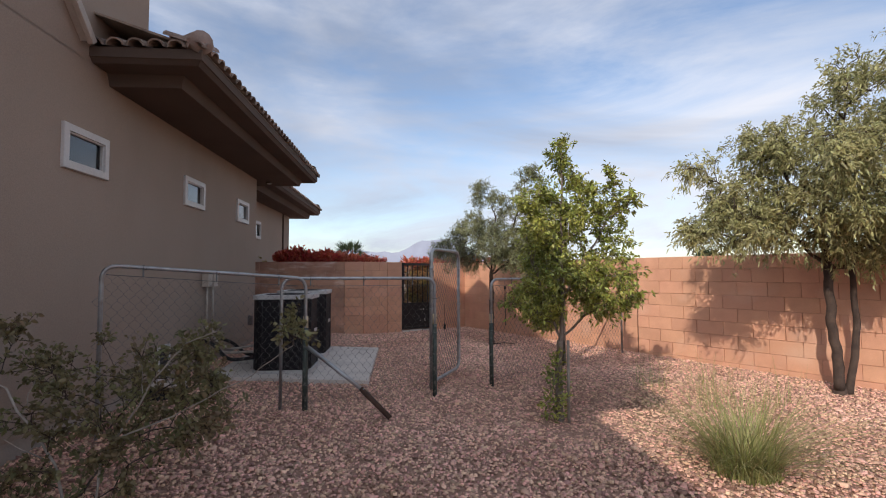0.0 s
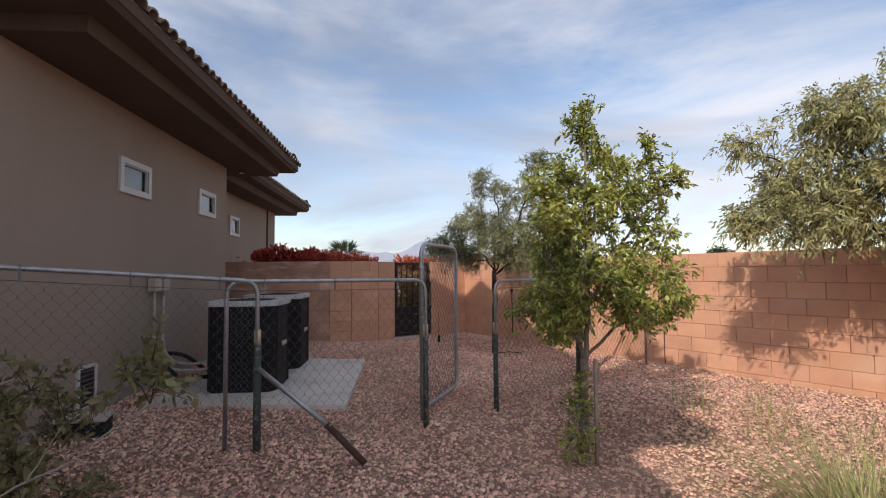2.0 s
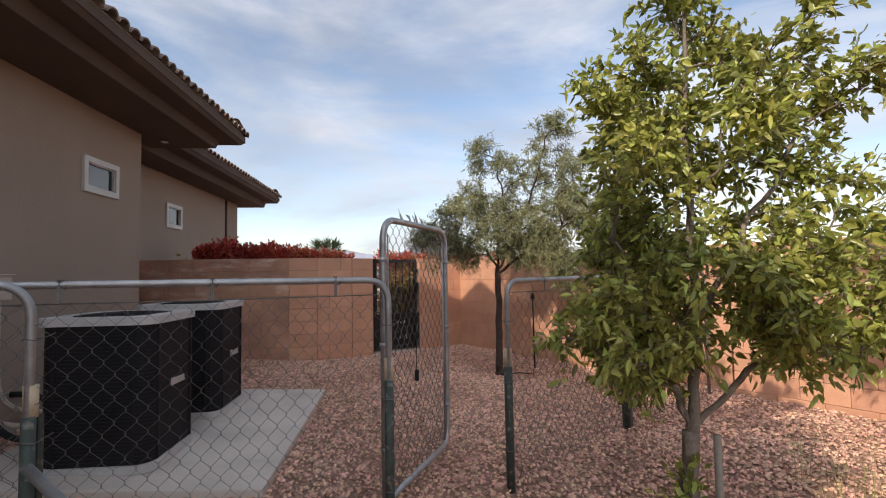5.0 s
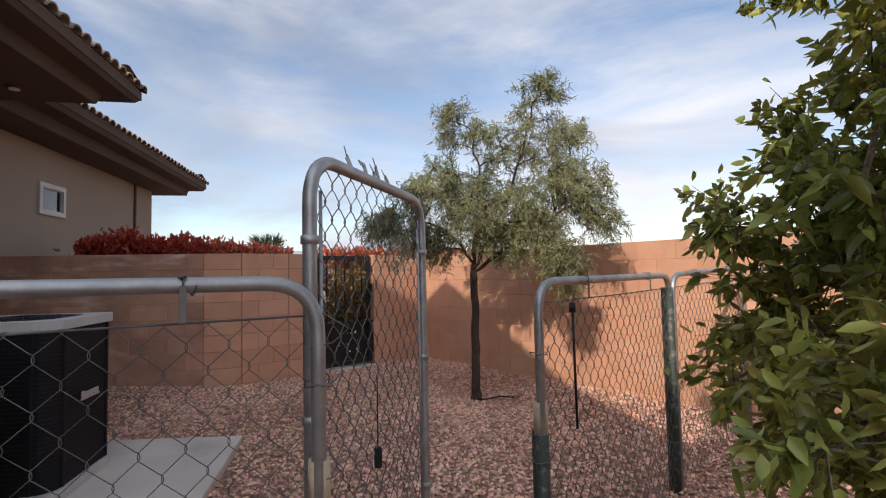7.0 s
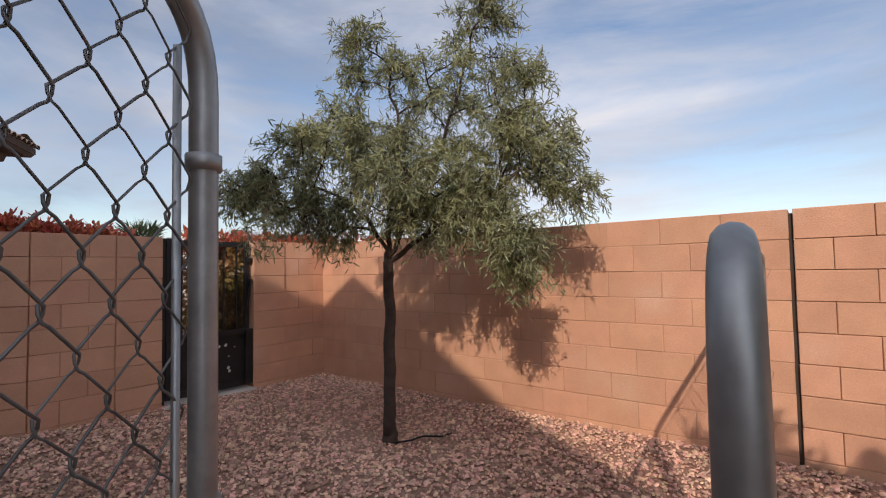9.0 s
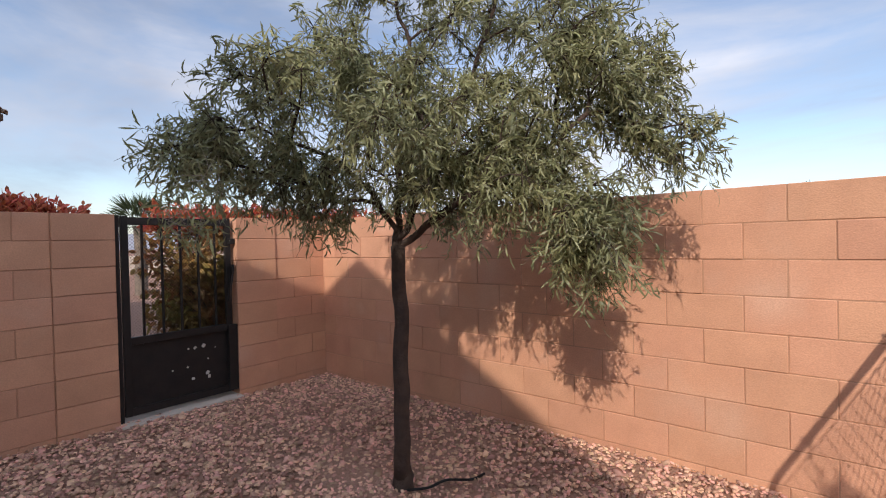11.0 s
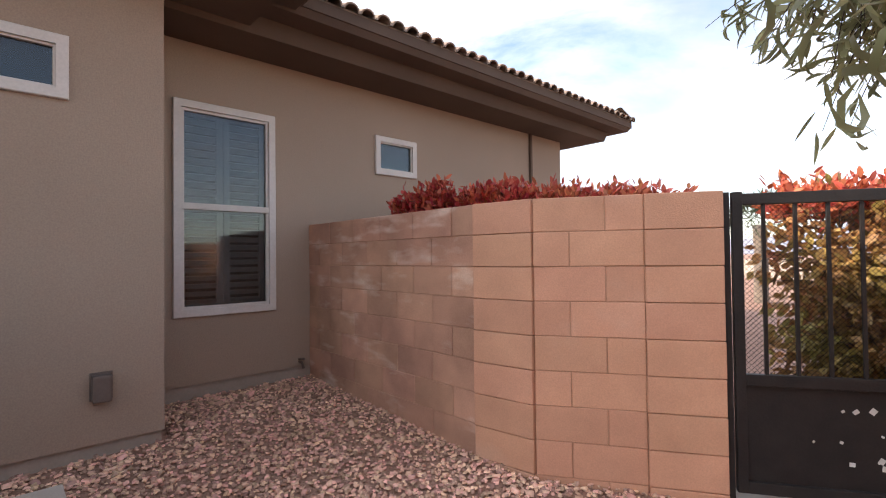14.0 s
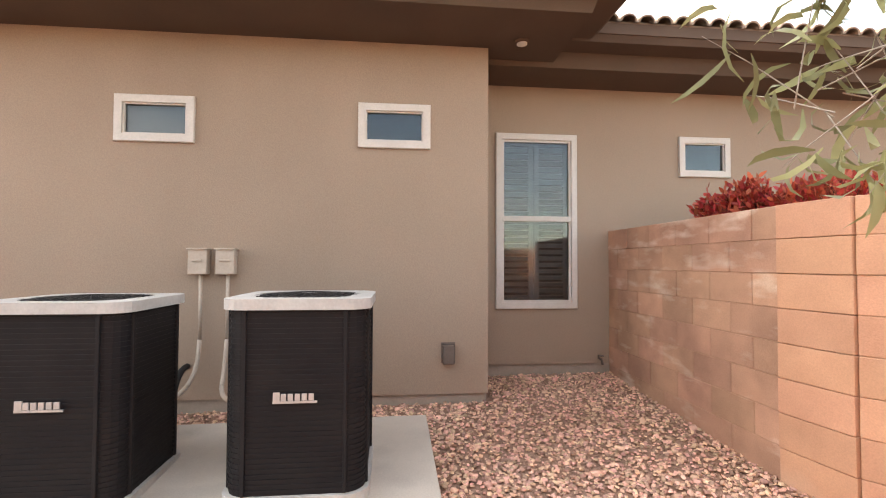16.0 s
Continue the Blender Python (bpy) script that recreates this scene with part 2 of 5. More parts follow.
g_b.inputs["Transmission Weight"].default_value, g_b.inputs["Roughness"].default_value = 1.0, 0.02
g_b.inputs["Base Color"].default_value, g_b.inputs["IOR"].default_value = (0.35, 0.40, 0.43, 1), 1.5


# ---- builders ----
def thing(name, label, category, at=(0, 0, 0), group="", kind="", m=None):
    ob = new(name)
    ob.empty_display_size = 0.1
    ob.matrix_basis = m if m else Matrix.Translation(at)
    return tagged(ob, label, category, group, kind)


def mesh_of(name, bm, mat, smooth=False):
    me = bpy.data.meshes.new(name)
    bm.to_mesh(me)
    bm.free()
    me.materials.append(mat)
    if smooth:
        me.polygons.foreach_set("use_smooth", [True] * len(me.polygons))
    return me


def part(name, bm, mat, parent=None, label="", smooth=False):
    """One bmesh (or finished mesh) as ONE mesh object under a thing or a part."""
    me = mesh_of(name, bm, mat, smooth) if isinstance(bm, bmesh.types.BMesh) else bm
    ob = new(name, me)
    if parent:
        ob.parent = parent
    return tagged(ob, label)


def box(bm, c, s, rot=None, bevel=0.0):
    m = Matrix.Translation(c) @ (rot or Matrix()) @ Matrix.Diagonal((*s, 1))
    v = bmesh.ops.create_cube(bm, size=1, matrix=m)["verts"]
    if bevel:
        e = list({e for x in v for e in x.link_edges})
        bmesh.ops.bevel(bm, geom=e, offset=bevel, segments=2, profile=0.6, affect="EDGES")
    return bm


def boxes(*items):
    bm = bmesh.new()
    for it in items:
        box(bm, *it)
    return bm


def raw_mesh(name, verts, faces, mat, smooth=False):
    me = bpy.data.meshes.new(name)
    me.from_pydata(verts, [], faces)
    me.materials.append(mat)
    if smooth:
        me.polygons.foreach_set("use_smooth", [True] * len(me.polygons))
    return me


def tube_data(paths, sides=8, cap=True):
    """Vertices and faces of round tubes along point lists; each path: (points, radius or radii)."""
    V, F = [], []
    for pts, rad in paths:
        pts = [Vector(p) for p in pts]
        n = len(pts)
        rads = [rad] * n if isinstance(rad, (int, float)) else rad
        base = len(V)
        prev = None
        for i, p in enumerate(pts):
            d = (pts[min(i + 1, n - 1)] - pts[max(i - 1, 0)]).normalized()
            if prev is None:
                up = Vector((0, 0, 1)) if abs(d.z) < 0.9 else Vector((1, 0, 0))
                a = d.cross(up).normalized()
            else:
                a = (prev - d * prev.dot(d)).normalized()
            prev = a
            b = d.cross(a)
            for k in range(sides):
                t = 2 * math.pi * k / sides
                V.append(p + (a * math.cos(t) + b * math.sin(t)) * rads[i])
        for i in range(n - 1):
            for k in range(sides):
                k2 = (k + 1) % sides
                F.append((base + i * sides + k, base + i * sides + k2, base + (i + 1) * sides + k2, base + (i + 1) * sides + k))
        if cap:
            F.append(tuple(base + k for k in reversed(range(sides))))
            F.append(tuple(base + (n - 1) * sides + k for k in range(sides)))
    return V, F


def tube(name, paths, mat, parent=None, sides=10, label=""):
    V, F = tube_data(paths, sides)
    return part(name, raw_mesh(name, V, F, mat, True), mat, parent, label)


def bend(points, r, steps=6):
    """A point list with its inner corners rounded by radius r."""
    pts = [Vector(p) for p in points]
    out = [pts[0]]
    for i in range(1, len(pts) - 1):
        a, b, c = pts[i - 1], pts[i], pts[i + 1]
        u, v = (a - b).normalized(), (c - b).normalized()
        p, q = b + u * r, b + v * r
        for k in range(steps + 1):
            t = k / steps
            out.append(p * (1 - t) ** 2 + b * 2 * t * (1 - t) + q * t * t)
    out.append(pts[-1])
    return out


def ground_z(x, y):
    """Height of the gravel: it falls gently away from the house and towards the near end; a shallow basin round the citrus."""
    cx, cy = np.clip(x, -3.2, 4.5), np.clip(y, -3.0, 13.5)
    slope = 0.035 - 0.055 * np.minimum(cx, 0) - 0.02 * np.maximum(cx, 0) + np.clip((cx - 2) * 0.03, 0, 0.08)
    basin = 0.10 * np.exp(-((cx - 2.3) ** 2 + (cy - 5.1) ** 2) / 0.9) + 0.06 * np.exp(-((cx - 2.35) ** 2 + (cy - 10.1) ** 2) / 0.5)
    return slope + 0.012 * (cy - 11.5) - basin


# ---- ground ----
xs = [-2500, -300, -60, -20, -9] + [-6 + 0.6 * i for i in range(32)] + [16, 25, 60, 300, 2500]
ys = [-2500, -300, -60, -20, -8] + [-5 + 0.6 * i for i in range(34)] + [18, 25, 60, 300, 1200, 4000]
V = [(x, y, ground_z(x, y) - 0.02 + (0.012 * noise.noise((x * 1.7, y * 1.7, 0)) if abs(x) < 20 and abs(y) < 20 else 0)) for y in ys for x in xs]
nx = len(xs)
F = [(j * nx + i, j * nx + i + 1, (j + 1) * nx + i + 1, (j + 1) * nx + i) for j in range(len(ys) - 1) for i in range(nx - 1)]
ground = new("ground", raw_mesh("ground", V, F, SOIL, True))
tagged(ground, "reddish-brown desert soil bed under loose gravel", "ground", kind="structure")


def gravel(name, count, area, size, seed):
    """Loose angular stones as one mesh, each a squashed, jittered angular lump."""
    rng = np.random.default_rng(seed)
    bm = bmesh.new()
    bmesh.ops.create_cube(bm, size=1.45)
    bmesh.ops.delete(bm, geom=[f for f in bm.faces if f.normal.z < -0.5], context="FACES_ONLY")
    bmesh.ops.triangulate(bm, faces=bm.faces[:])
    bv = np.array([v.co[:] for v in bm.verts])
    bf = np.array([[v.index for v in f.verts] for f in bm.faces])
    bm.free()
    pts = area(rng, count)
    k = len(pts)
    s = rng.uniform(0.5, 1.0, k) ** 1.3 * size
    sc = np.stack([s * rng.uniform(0.75, 1.35, k), s * rng.uniform(0.6, 1.0, k), s * rng.uniform(0.35, 0.6, k)], 1)
    v = bv[None] * (1 + rng.uniform(-0.36, 0.30, (k, len(bv), 1))) * sc[:, None]
    tilt = rng.uniform(-0.5, 0.5, k)
    c, sn = np.cos(tilt)[:, None], np.sin(tilt)[:, None]
    v = np.stack([v[..., 0] * c - v[..., 2] * sn, v[..., 1], v[..., 0] * sn + v[..., 2] * c], -1)
    yaw = rng.uniform(0, 6.283, k)
    c, sn = np.cos(yaw)[:, None], np.sin(yaw)[:, None]
    v = np.stack([v[..., 0] * c - v[..., 1] * sn, v[..., 0] * sn + v[..., 1] * c, v[..., 2]], -1)
    gz = ground_z(pts[:, 0], pts[:, 1])
    v += np.stack([pts[:, 0], pts[:, 1], gz - 0.012 + rng.uniform(0, 0.012, k)], 1)[:, None]
    f = (bf[None] + (np.arange(k) * len(bv))[:, None, None]).reshape(-1, 3)
    me = bpy.data.meshes.new(name)
    me.vertices.add(k * len(bv))
    me.vertices.foreach_set("co", v.reshape(-1))
    me.loops.add(len(f) * 3)
    me.loops.foreach_set("vertex_index", f.reshape(-1).astype(np.int32))
    me.polygons.add(len(f))
    me.polygons.foreach_set("loop_start", (np.arange(len(f)) * 3).astype(np.int32))
    me.update(calc_edges=True)
    me.materials.append(STONE)
    return new(name, me)


WALL_U = Vector((0.5231, -0.8523, 0))          # along the side wall, away from the far corner
CORNER = Vector((2.105, 12.55, 0))
GATE_U = Vector((0.846, 0.533, 0))            # along the gate wall


def yard(x0, x1, y0, y1):
    def area(rng, n):
        p = np.stack([rng.uniform(x0, x1, n), rng.uniform(y0, y1, n)], 1)
        side = (p[:, 0] - CORNER.x) * 0.8523 + (p[:, 1] - CORNER.y) * 0.5231     # behind the side wall
        back = -(p[:, 0] - CORNER.x) * 0.533 + (p[:, 1] - CORNER.y) * 0.846     # behind the gate wall
        keep = (side < 0.02) & ((back < 0.02) | (p[:, 0] < -0.5)) & (p[:, 1] < 12.7)
        keep &= ~((p[:, 0] < -0.4) & (p[:, 1] > 11.0))
        keep &= ~((p[:, 0] < -2.27) & (p[:, 1] < 9.57)) & (p[:, 0] > -3.0)
        keep &= ~((p[:, 0] > -1.93) & (p[:, 0] < 0.08) & (p[:, 1] > 6.47) & (p[:, 1] < 8.97))
        return p[keep]
    return area


tagged(gravel("gravel", 168000, yard(-3.1, 7.0, 1.2, 12.8), 0.0188, 3), "loose pinkish-tan crushed stone covering the whole side yard", "gravel", kind="stuff")
tagged(gravel("gravel_large", 7000, yard(-3.1, 7.0, 1.2, 12.8), 0.032, 4), "larger pale pink stones scattered among the gravel", "gravel", kind="stuff")

# ---- house ----
HX, RX = -2.270, -3.007           # faces of the main wall and of the recessed wall
HY, EY = 9.523, 15.32             # end of the main wall, end of the recessed wall
house = thing("house", "single-storey tan stucco house with brown eaves and a clay tile roof", "house", kind="")


def wall_holes(name, x, y0, y1, z0, z1, holes, depth=0.22):
    """A wall in the plane x with rectangular openings (ya, yb, za, zb) that go through it."""
    yy = sorted({y0, y1, *[h[0] for h in holes], *[h[1] for h in holes]})
    zz = sorted({z0, z1, *[h[2] for h in holes], *[h[3] for h in holes]})
    V, F = [], []

    def quad(*p):
        b = len(V)
        V.extend(p)
        F.append((b, b + 1, b + 2, b + 3))
    for a, b in zip(yy, yy[1:]):
        for c, d in zip(zz, zz[1:]):
            if any(h[0] <= a and b <= h[1] and h[2] <= c and d <= h[3] for h in holes):
                continue
            quad((x, a, c), (x, b, c), (x, b, d), (x, a, d))
            quad((x - depth, b, c), (x - depth, a, c), (x - depth, a, d), (x - depth, b, d))
    for a, b, c, d in holes:
        quad((x, a, c), (x, a, d), (x - depth, a, d), (x - depth, a, c))
        quad((x, b, d), (x, b, c), (x - depth, b, c), (x - depth, b, d))
        quad((x, b, c), (x, a, c), (x - depth, a, c), (x - depth, b, c))
        quad((x, a, d), (x, b, d), (x - depth, b, d), (x - depth, a, d))
    for a in (y0, y1):
        quad((x, a, z0), (x, a, z1), (x - depth, a, z1), (x - depth, a, z0))
    bm = bmesh.new()
    bm.from_mesh(raw_mesh(name, V, F, STUCCO))
    bmesh.ops.remove_doubles(bm, verts=bm.verts[:], dist=0.0005)
    return part(name, bm, STUCCO, house)


SMALL = [(4.28, 4.886, 2.275, 2.655), (6.48, 7.095, 2.275, 2.655), (8.408, 9.018, 2.275, 2.655)]
BIGW = (9.745, 10.60, 0.845, 2.643)
W4 = (11.73, 12.31, 2.235, 2.662)
inset = 0.055
wall_holes("wall", HX, -7.0, HY, 0.20, 3.30, [(a + inset, b - inset, c + inset, d - inset) for a, b, c, d in SMALL])
wall_holes("wall", RX, HY - 0.3, EY, 0.28, 3.20, [(a + inset, b - inset, c + inset, d - inset) for a, b, c, d in (BIGW, W4)])
part("wall", boxes(((HX - 0.23 - 0.26, HY - 0.11, 1.75), (0.52, 0.22, 3.10))), STUCCO, house)
part("wall", boxes(((-6.05, EY - 0.11, 1.75), (6.04, 0.22, 3.0))), STUCCO, house)
for c, d in (((HX - 0.11, -0.7, 3.98), (0.22, 12.52, 1.40)), ((HX - 0.11, 1.9, 5.23), (0.22, 7.3, 1.10)), ((-5.5, 5.45, 4.5), (6.22, 0.22, 2.5))):
    part("wall", boxes((c, d)), STUCCO, house)
for c, d in (((HX - 0.13, 1.27, 0.0), (0.22, 16.48, 0.44)), ((RX - 0.13, 12.41, 0.02), (0.22, 5.75, 0.56)), ((HX - 0.50, HY - 0.14, 0.0), (0.52, 0.22, 0.44))):
    part("footing", boxes((c, d)), FOOTING, house, "bare concrete footing below the stucco")
part("trim", boxes(((RX + 0.012, 14.52, 2.3), (0.05, 0.045, 1.9), None, 0.006)), EAVE, house, "dark vertical expansion joint strip")
# unseen back of the rooms behind the windows, room shade put into a near-black colour
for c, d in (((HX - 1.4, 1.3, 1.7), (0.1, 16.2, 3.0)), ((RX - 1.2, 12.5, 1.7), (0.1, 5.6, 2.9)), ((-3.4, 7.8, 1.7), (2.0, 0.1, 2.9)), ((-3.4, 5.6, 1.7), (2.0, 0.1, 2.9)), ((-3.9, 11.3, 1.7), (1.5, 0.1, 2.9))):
    part("inner_wall", boxes((c, d)), ROOM_SHADE, house, "unseen interior wall coloured near-black as the room's shade")


def window(a, b, c, d, x, blind, sash=False):
    """White vinyl window: outer trim, sash frame, glass and a blind or shutters behind it."""
    w = 0.062
    bm = bmesh.new()
    rim = [(a, c), (b, c), (b, d), (a, d)]
    hole = [(a + w, c + w), (b - w, c + w), (b - w, d - w), (a + w, d - w)]
    ring = [[bm.verts.new((xx, y, z)) for y, z in line] for line, xx in ((rim, x - 0.02), (rim, x + 0.026), ([(y + (0.005 if y == a else -0.005), z + (0.005 if z == c else -0.005)) for y, z in rim], x + 0.031), (hole, x + 0.031), (hole, x - 0.02))]
    for lo, hi in zip(ring, ring[1:]):
        for k in range(4):
            bm.faces.new((lo[k], lo[(k + 1) % 4], hi[(k + 1) % 4], hi[k]))
    fr = part("window", bm, WHITE, house, "white vinyl window set flush in tan stucco")
    i0, i1, k0, k1 = a + w, b - w, c + w, d - w
    s = 0.024 if sash else 0.013
    sx = x - 0.006
    bm = bmesh.new()
    box(bm, (sx, i0 + s / 2, (k0 + k1) / 2), (0.035, s, k1 - k0))
    box(bm, (sx, i1 - s / 2, (k0 + k1) / 2), (0.035, s, k1 - k0))
    box(bm, (sx, (i0 + i1) / 2, k0 + s / 2), (0.034, i1 - i0, s))
    box(bm, (sx, (i0 + i1) / 2, k1 - s / 2), (0.034, i1 - i0, s))
    if sash:
        box(bm, (sx + 0.008, (i0 + i1) / 2, (k0 + k1) / 2 + 0.02), (0.05, i1 - i0, 0.055), None, 0.006)
    part("sash_frame", bm, WHITE, fr)
    gl = part("pane", boxes(((sx - 0.008, (i0 + i1) / 2, (k0 + k1) / 2), (0.006, i1 - i0 - 0.01, k1 - k0 - 0.01))), GLASS, fr, "dark reflective glass")
    gl.visible_shadow = False
    if blind:
        part("blind", boxes(((x - 0.06, (i0 + i1) / 2, (k0 + k1) / 2), (0.012, i1 - i0 + 0.06, k1 - k0 + 0.06))), blind, fr)
    else:
        mid = (i0 + i1) / 2
        bm = bmesh.new()
        for yy in (i0 + 0.02, mid - 0.03, mid + 0.03, i1 - 0.02):
            box(bm, (x - 0.11, yy, (k0 + k1) / 2), (0.03, 0.05, k1 - k0 + 0.04))
        for zz in (k0, (k0 + k1) / 2 + 0.02, k1):
            box(bm, (x - 0.11, mid, zz), (0.028, i1 - i0, 0.07))
        part("shutter_frame", bm, SHUTTER, fr, "white plantation shutter frame")
        for lo, hi in ((i0 + 0.045, mid - 0.055), (mid + 0.055, i1 - 0.045)):
            n = int((k1 - k0) / 0.068)
            for q in range(n):
                zz = k0 + 0.05 + q * (k1 - k0 - 0.06) / n
                part("louvre", boxes(((x - 0.115, (lo + hi) / 2, zz), (0.062, hi - lo, 0.008), Matrix.Rotation(radians(-38), 4, "Y"))), SHUTTER, fr)
    return fr


window(*SMALL[0], HX, BLIND)
# this window's bright sky reflection comes from the blind's pale colour
window(*SMALL[1], HX, BLIND_REFLECT)
window(*SMALL[2], HX, BLIND)
window(*W4, RX, BLIND)
window(*BIGW, RX, None, sash=True)


def eave(name, x_face, y0, y1, prof, near_open):
    """Stepped eave and hip roof: rectangles offset from the walls, mitred at the corners."""
    V, F = [], []
    for off, z in prof:
        ya = y0 if near_open else y0 - off
        V += [(-9.5, ya, z), (x_face + off, ya, z), (x_face + off, y1 + off, z), (-9.5, y1 + off, z)]
    for i in range(len(prof) - 1):
        for k in range(3):
            a, b = i * 4 + k, i * 4 + k + 1
            F.append((a, b, b + 4, a + 4))
    return part(name, raw_mesh(name, V, F, EAVE), EAVE, house, "dark brown stepped stucco eave")


eave("eave", HX, 5.56, HY, [(-0.2, 3.185), (0.66, 3.185), (0.70, 3.295), (0.92, 3.30), (0.955, 3.338), (0.968, 3.341), (0.968, 3.432), (0.90, 3.445), (-0.3, 3.925)], False)
eave("eave", RX, HY + 0.012, EY, [(-0.2, 3.138), (0.50, 3.138), (0.54, 3.275), (0.76, 3.28), (0.795, 3.335), (0.808, 3.338), (0.808, 3.435), (0.74, 3.445), (-0.3, 3.825)], True)
eave("eave", HX, -1.6, 5.57, [(-0.3, 5.75), (0.45, 5.75), (0.50, 5.98), (0.45, 6.0), (-3.2, 7.2)], False)
eave("eave", HX, -7.0, -0.6, [(-0.3, 4.60), (0.45, 4.60), (0.50, 4.80), (0.45, 4.82), (-3.2, 5.9)], False)


def tile_mesh(length=0.40, w=0.150):
    """One barrel-shaped clay tile along -x (down the slope), open end towards +x."""
    V, F = [], []
    n = 7
    for xx, r in ((0, 1.0), (-length, 0.88)):
        for rr in (0.0, -0.014):
            for k in range(n + 1):
                t = math.pi * k / n
                V.append((xx, (w / 2 + rr) * 1.02 * r * math.cos(t), (0.066 + rr) * r * math.sin(t)))
    m = n + 1
    for k in range(n):
        F.append((k, k + 1, 2 * m + k + 1, 2 * m + k))
        F.append((m + k + 1, m + k, 3 * m + k, 3 * m + k + 1))
        F.append((k + 1, k, m + k, m + k + 1))
    return raw_mesh("tile", V, F, TILE, False)


TILE_ME = tile_mesh()


def roof_tiles(x_edge, z_edge, ya, yb, pitch, rows, y_end=None):
    roof = part("roof", boxes(((x_edge - 0.55, (ya + yb) / 2, z_edge + 0.03 + 0.5 * math.tan(pitch)), (1.15, yb - ya, 0.02), Matrix.Rotation(pitch, 4, "Y"))), TILE, house, "weathered clay barrel-tile roof edge")
    n = int((yb - ya) / 0.165)
    for r in range(rows):
        for i in range(n + 1):
            y = ya + (yb - ya) * i / n
            up = r * 0.33
            if yb - y < up * 0.9 or (y_end is not None and y - ya < up * 0.9):
                continue
            ob = part("tile", TILE_ME, TILE, roof)
            ob.matrix_basis = pose(x_edge + 0.05 - up * math.cos(pitch), y + random.uniform(-0.008, 0.008), z_edge + up * math.sin(pitch) + random.uniform(0, 0.008), 0, math.degrees(pitch) + random.uniform(-1, 1), random.uniform(-1.5, 1.5))
    return roof


def end_tiles(roof, y_edge, z_edge, xa, xb, pitch, rows, sign):
    n = int((xb - xa) / 0.165)
    for r in range(rows):
        for i in range(n + 1):
            x = xa + (xb - xa) * i / n
            up = r * 0.33
            if xb - x < up * 0.9:
                continue
            ob = part("tile", TILE_ME, TILE, roof)
            ob.matrix_basis = Matrix.Translation((x, y_edge + sign * (0.05 - up * math.cos(pitch)), z_edge + up * math.sin(pitch))) @ Matrix.Rotation(sign * math.pi / 2, 4, "Z") @ Matrix.Rotation(pitch, 4, "Y")
    return roof


PITCH = math.atan(0.335)
r1 = roof_tiles(HX + 0.955, 3.435, 4.64, HY + 0.93, PITCH, 2, 4.64)
end_tiles(r1, HY + 0.955, 3.435, -3.6, HX + 0.93, PITCH, 2, 1)
end_tiles(r1, 5.56 - 0.955, 3.435, HX + 0.06, HX + 0.93, PITCH, 3, -1)
r2 = roof_tiles(RX + 0.795, 3.435, HY + 0.9, EY + 0.77, PITCH, 2)
end_tiles(r2, EY + 0.795, 3.435, -4.5, RX + 0.77, PITCH, 2, 1)
hip_path = [([(HX + 0.97 - q * 0.30, 5.56 - 0.97 + q * 0.30, 3.50 + q * 0.085), (HX + 0.64 - q * 0.30, 5.56 - 0.64 + q * 0.30, 3.60 + q * 0.085)], [0.105, 0.085]) for q in range(4)]
tube("hip_cap", hip_path, TILE, house, 12)
part("flashing", boxes(((HX + 0.05, 4.33, 3.60), (0.10, 0.46, 0.035), Matrix.Rotation(radians(-48), 4, "X"), 0.008), ((HX + 0.09, 4.36, 3.56), (0.05, 0.40, 0.07), Matrix.Rotation(radians(-48), 4, "X"), 0.008)), CONDUIT, house, "pale stucco kick-out on the wall above the roof end")

# ---- block walls ----
TOP = 1.648
COURSE = 0.203
BLOCK_CACHE = {}


def block_mesh(length, mat, course=COURSE):
    key = (round(length, 3), mat.name, course)
    if key not in BLOCK_CACHE:
        bm = box(bmesh.new(), (0, 0, 0), (length - 0.004, 0.2, course - 0.004), None, 0.0)
        bmesh.ops.bevel(bm, geom=bm.edges[:], offset=0.0035, segments=1, affect="EDGES")
        BLOCK_CACHE[key] = mesh_of("block", bm, mat)
    return BLOCK_CACHE[key]


def lay(parent, mat, origin, u, s0, s1, courses, bond, proud=0.0, course=COURSE):
    """Courses of blocks from s0 to s1 along u, face on the line; bond: half shift, or 'stack'."""
    nrm = Vector((u.y, -u.x, 0))                 # towards the yard
    rot = Matrix.Rotation(math.atan2(u.y, u.x), 4, "Z")
    for c in range(courses):
        z = TOP - course * (c + 0.5)
        cuts = [s0]
        if bond == "stack":
            pass
        elif bond == "pair":
            cuts.append(s0 + (0.203 if c % 2 else s1 - s0 - 0.203))
        else:
            s = s0 + (0.203 if c % 2 else 0.406)
            while s < s1 - 0.08:
                cuts.append(s)
                s += 0.406
        cuts.append(s1)
        for a, b in zip(cuts, cuts[1:]):
            p = origin + u * ((a + b) / 2) - nrm * (0.1 - proud)
            ob = part("block", block_mesh(b - a, mat, course), mat, parent)
            ob.matrix_basis = Matrix.Translation((p.x, p.y, z)) @ rot @ pose(random.uniform(-0.001, 0.001), random.uniform(-0.003, 0.003), 0, 0, 0, random.uniform(-0.15, 0.15))


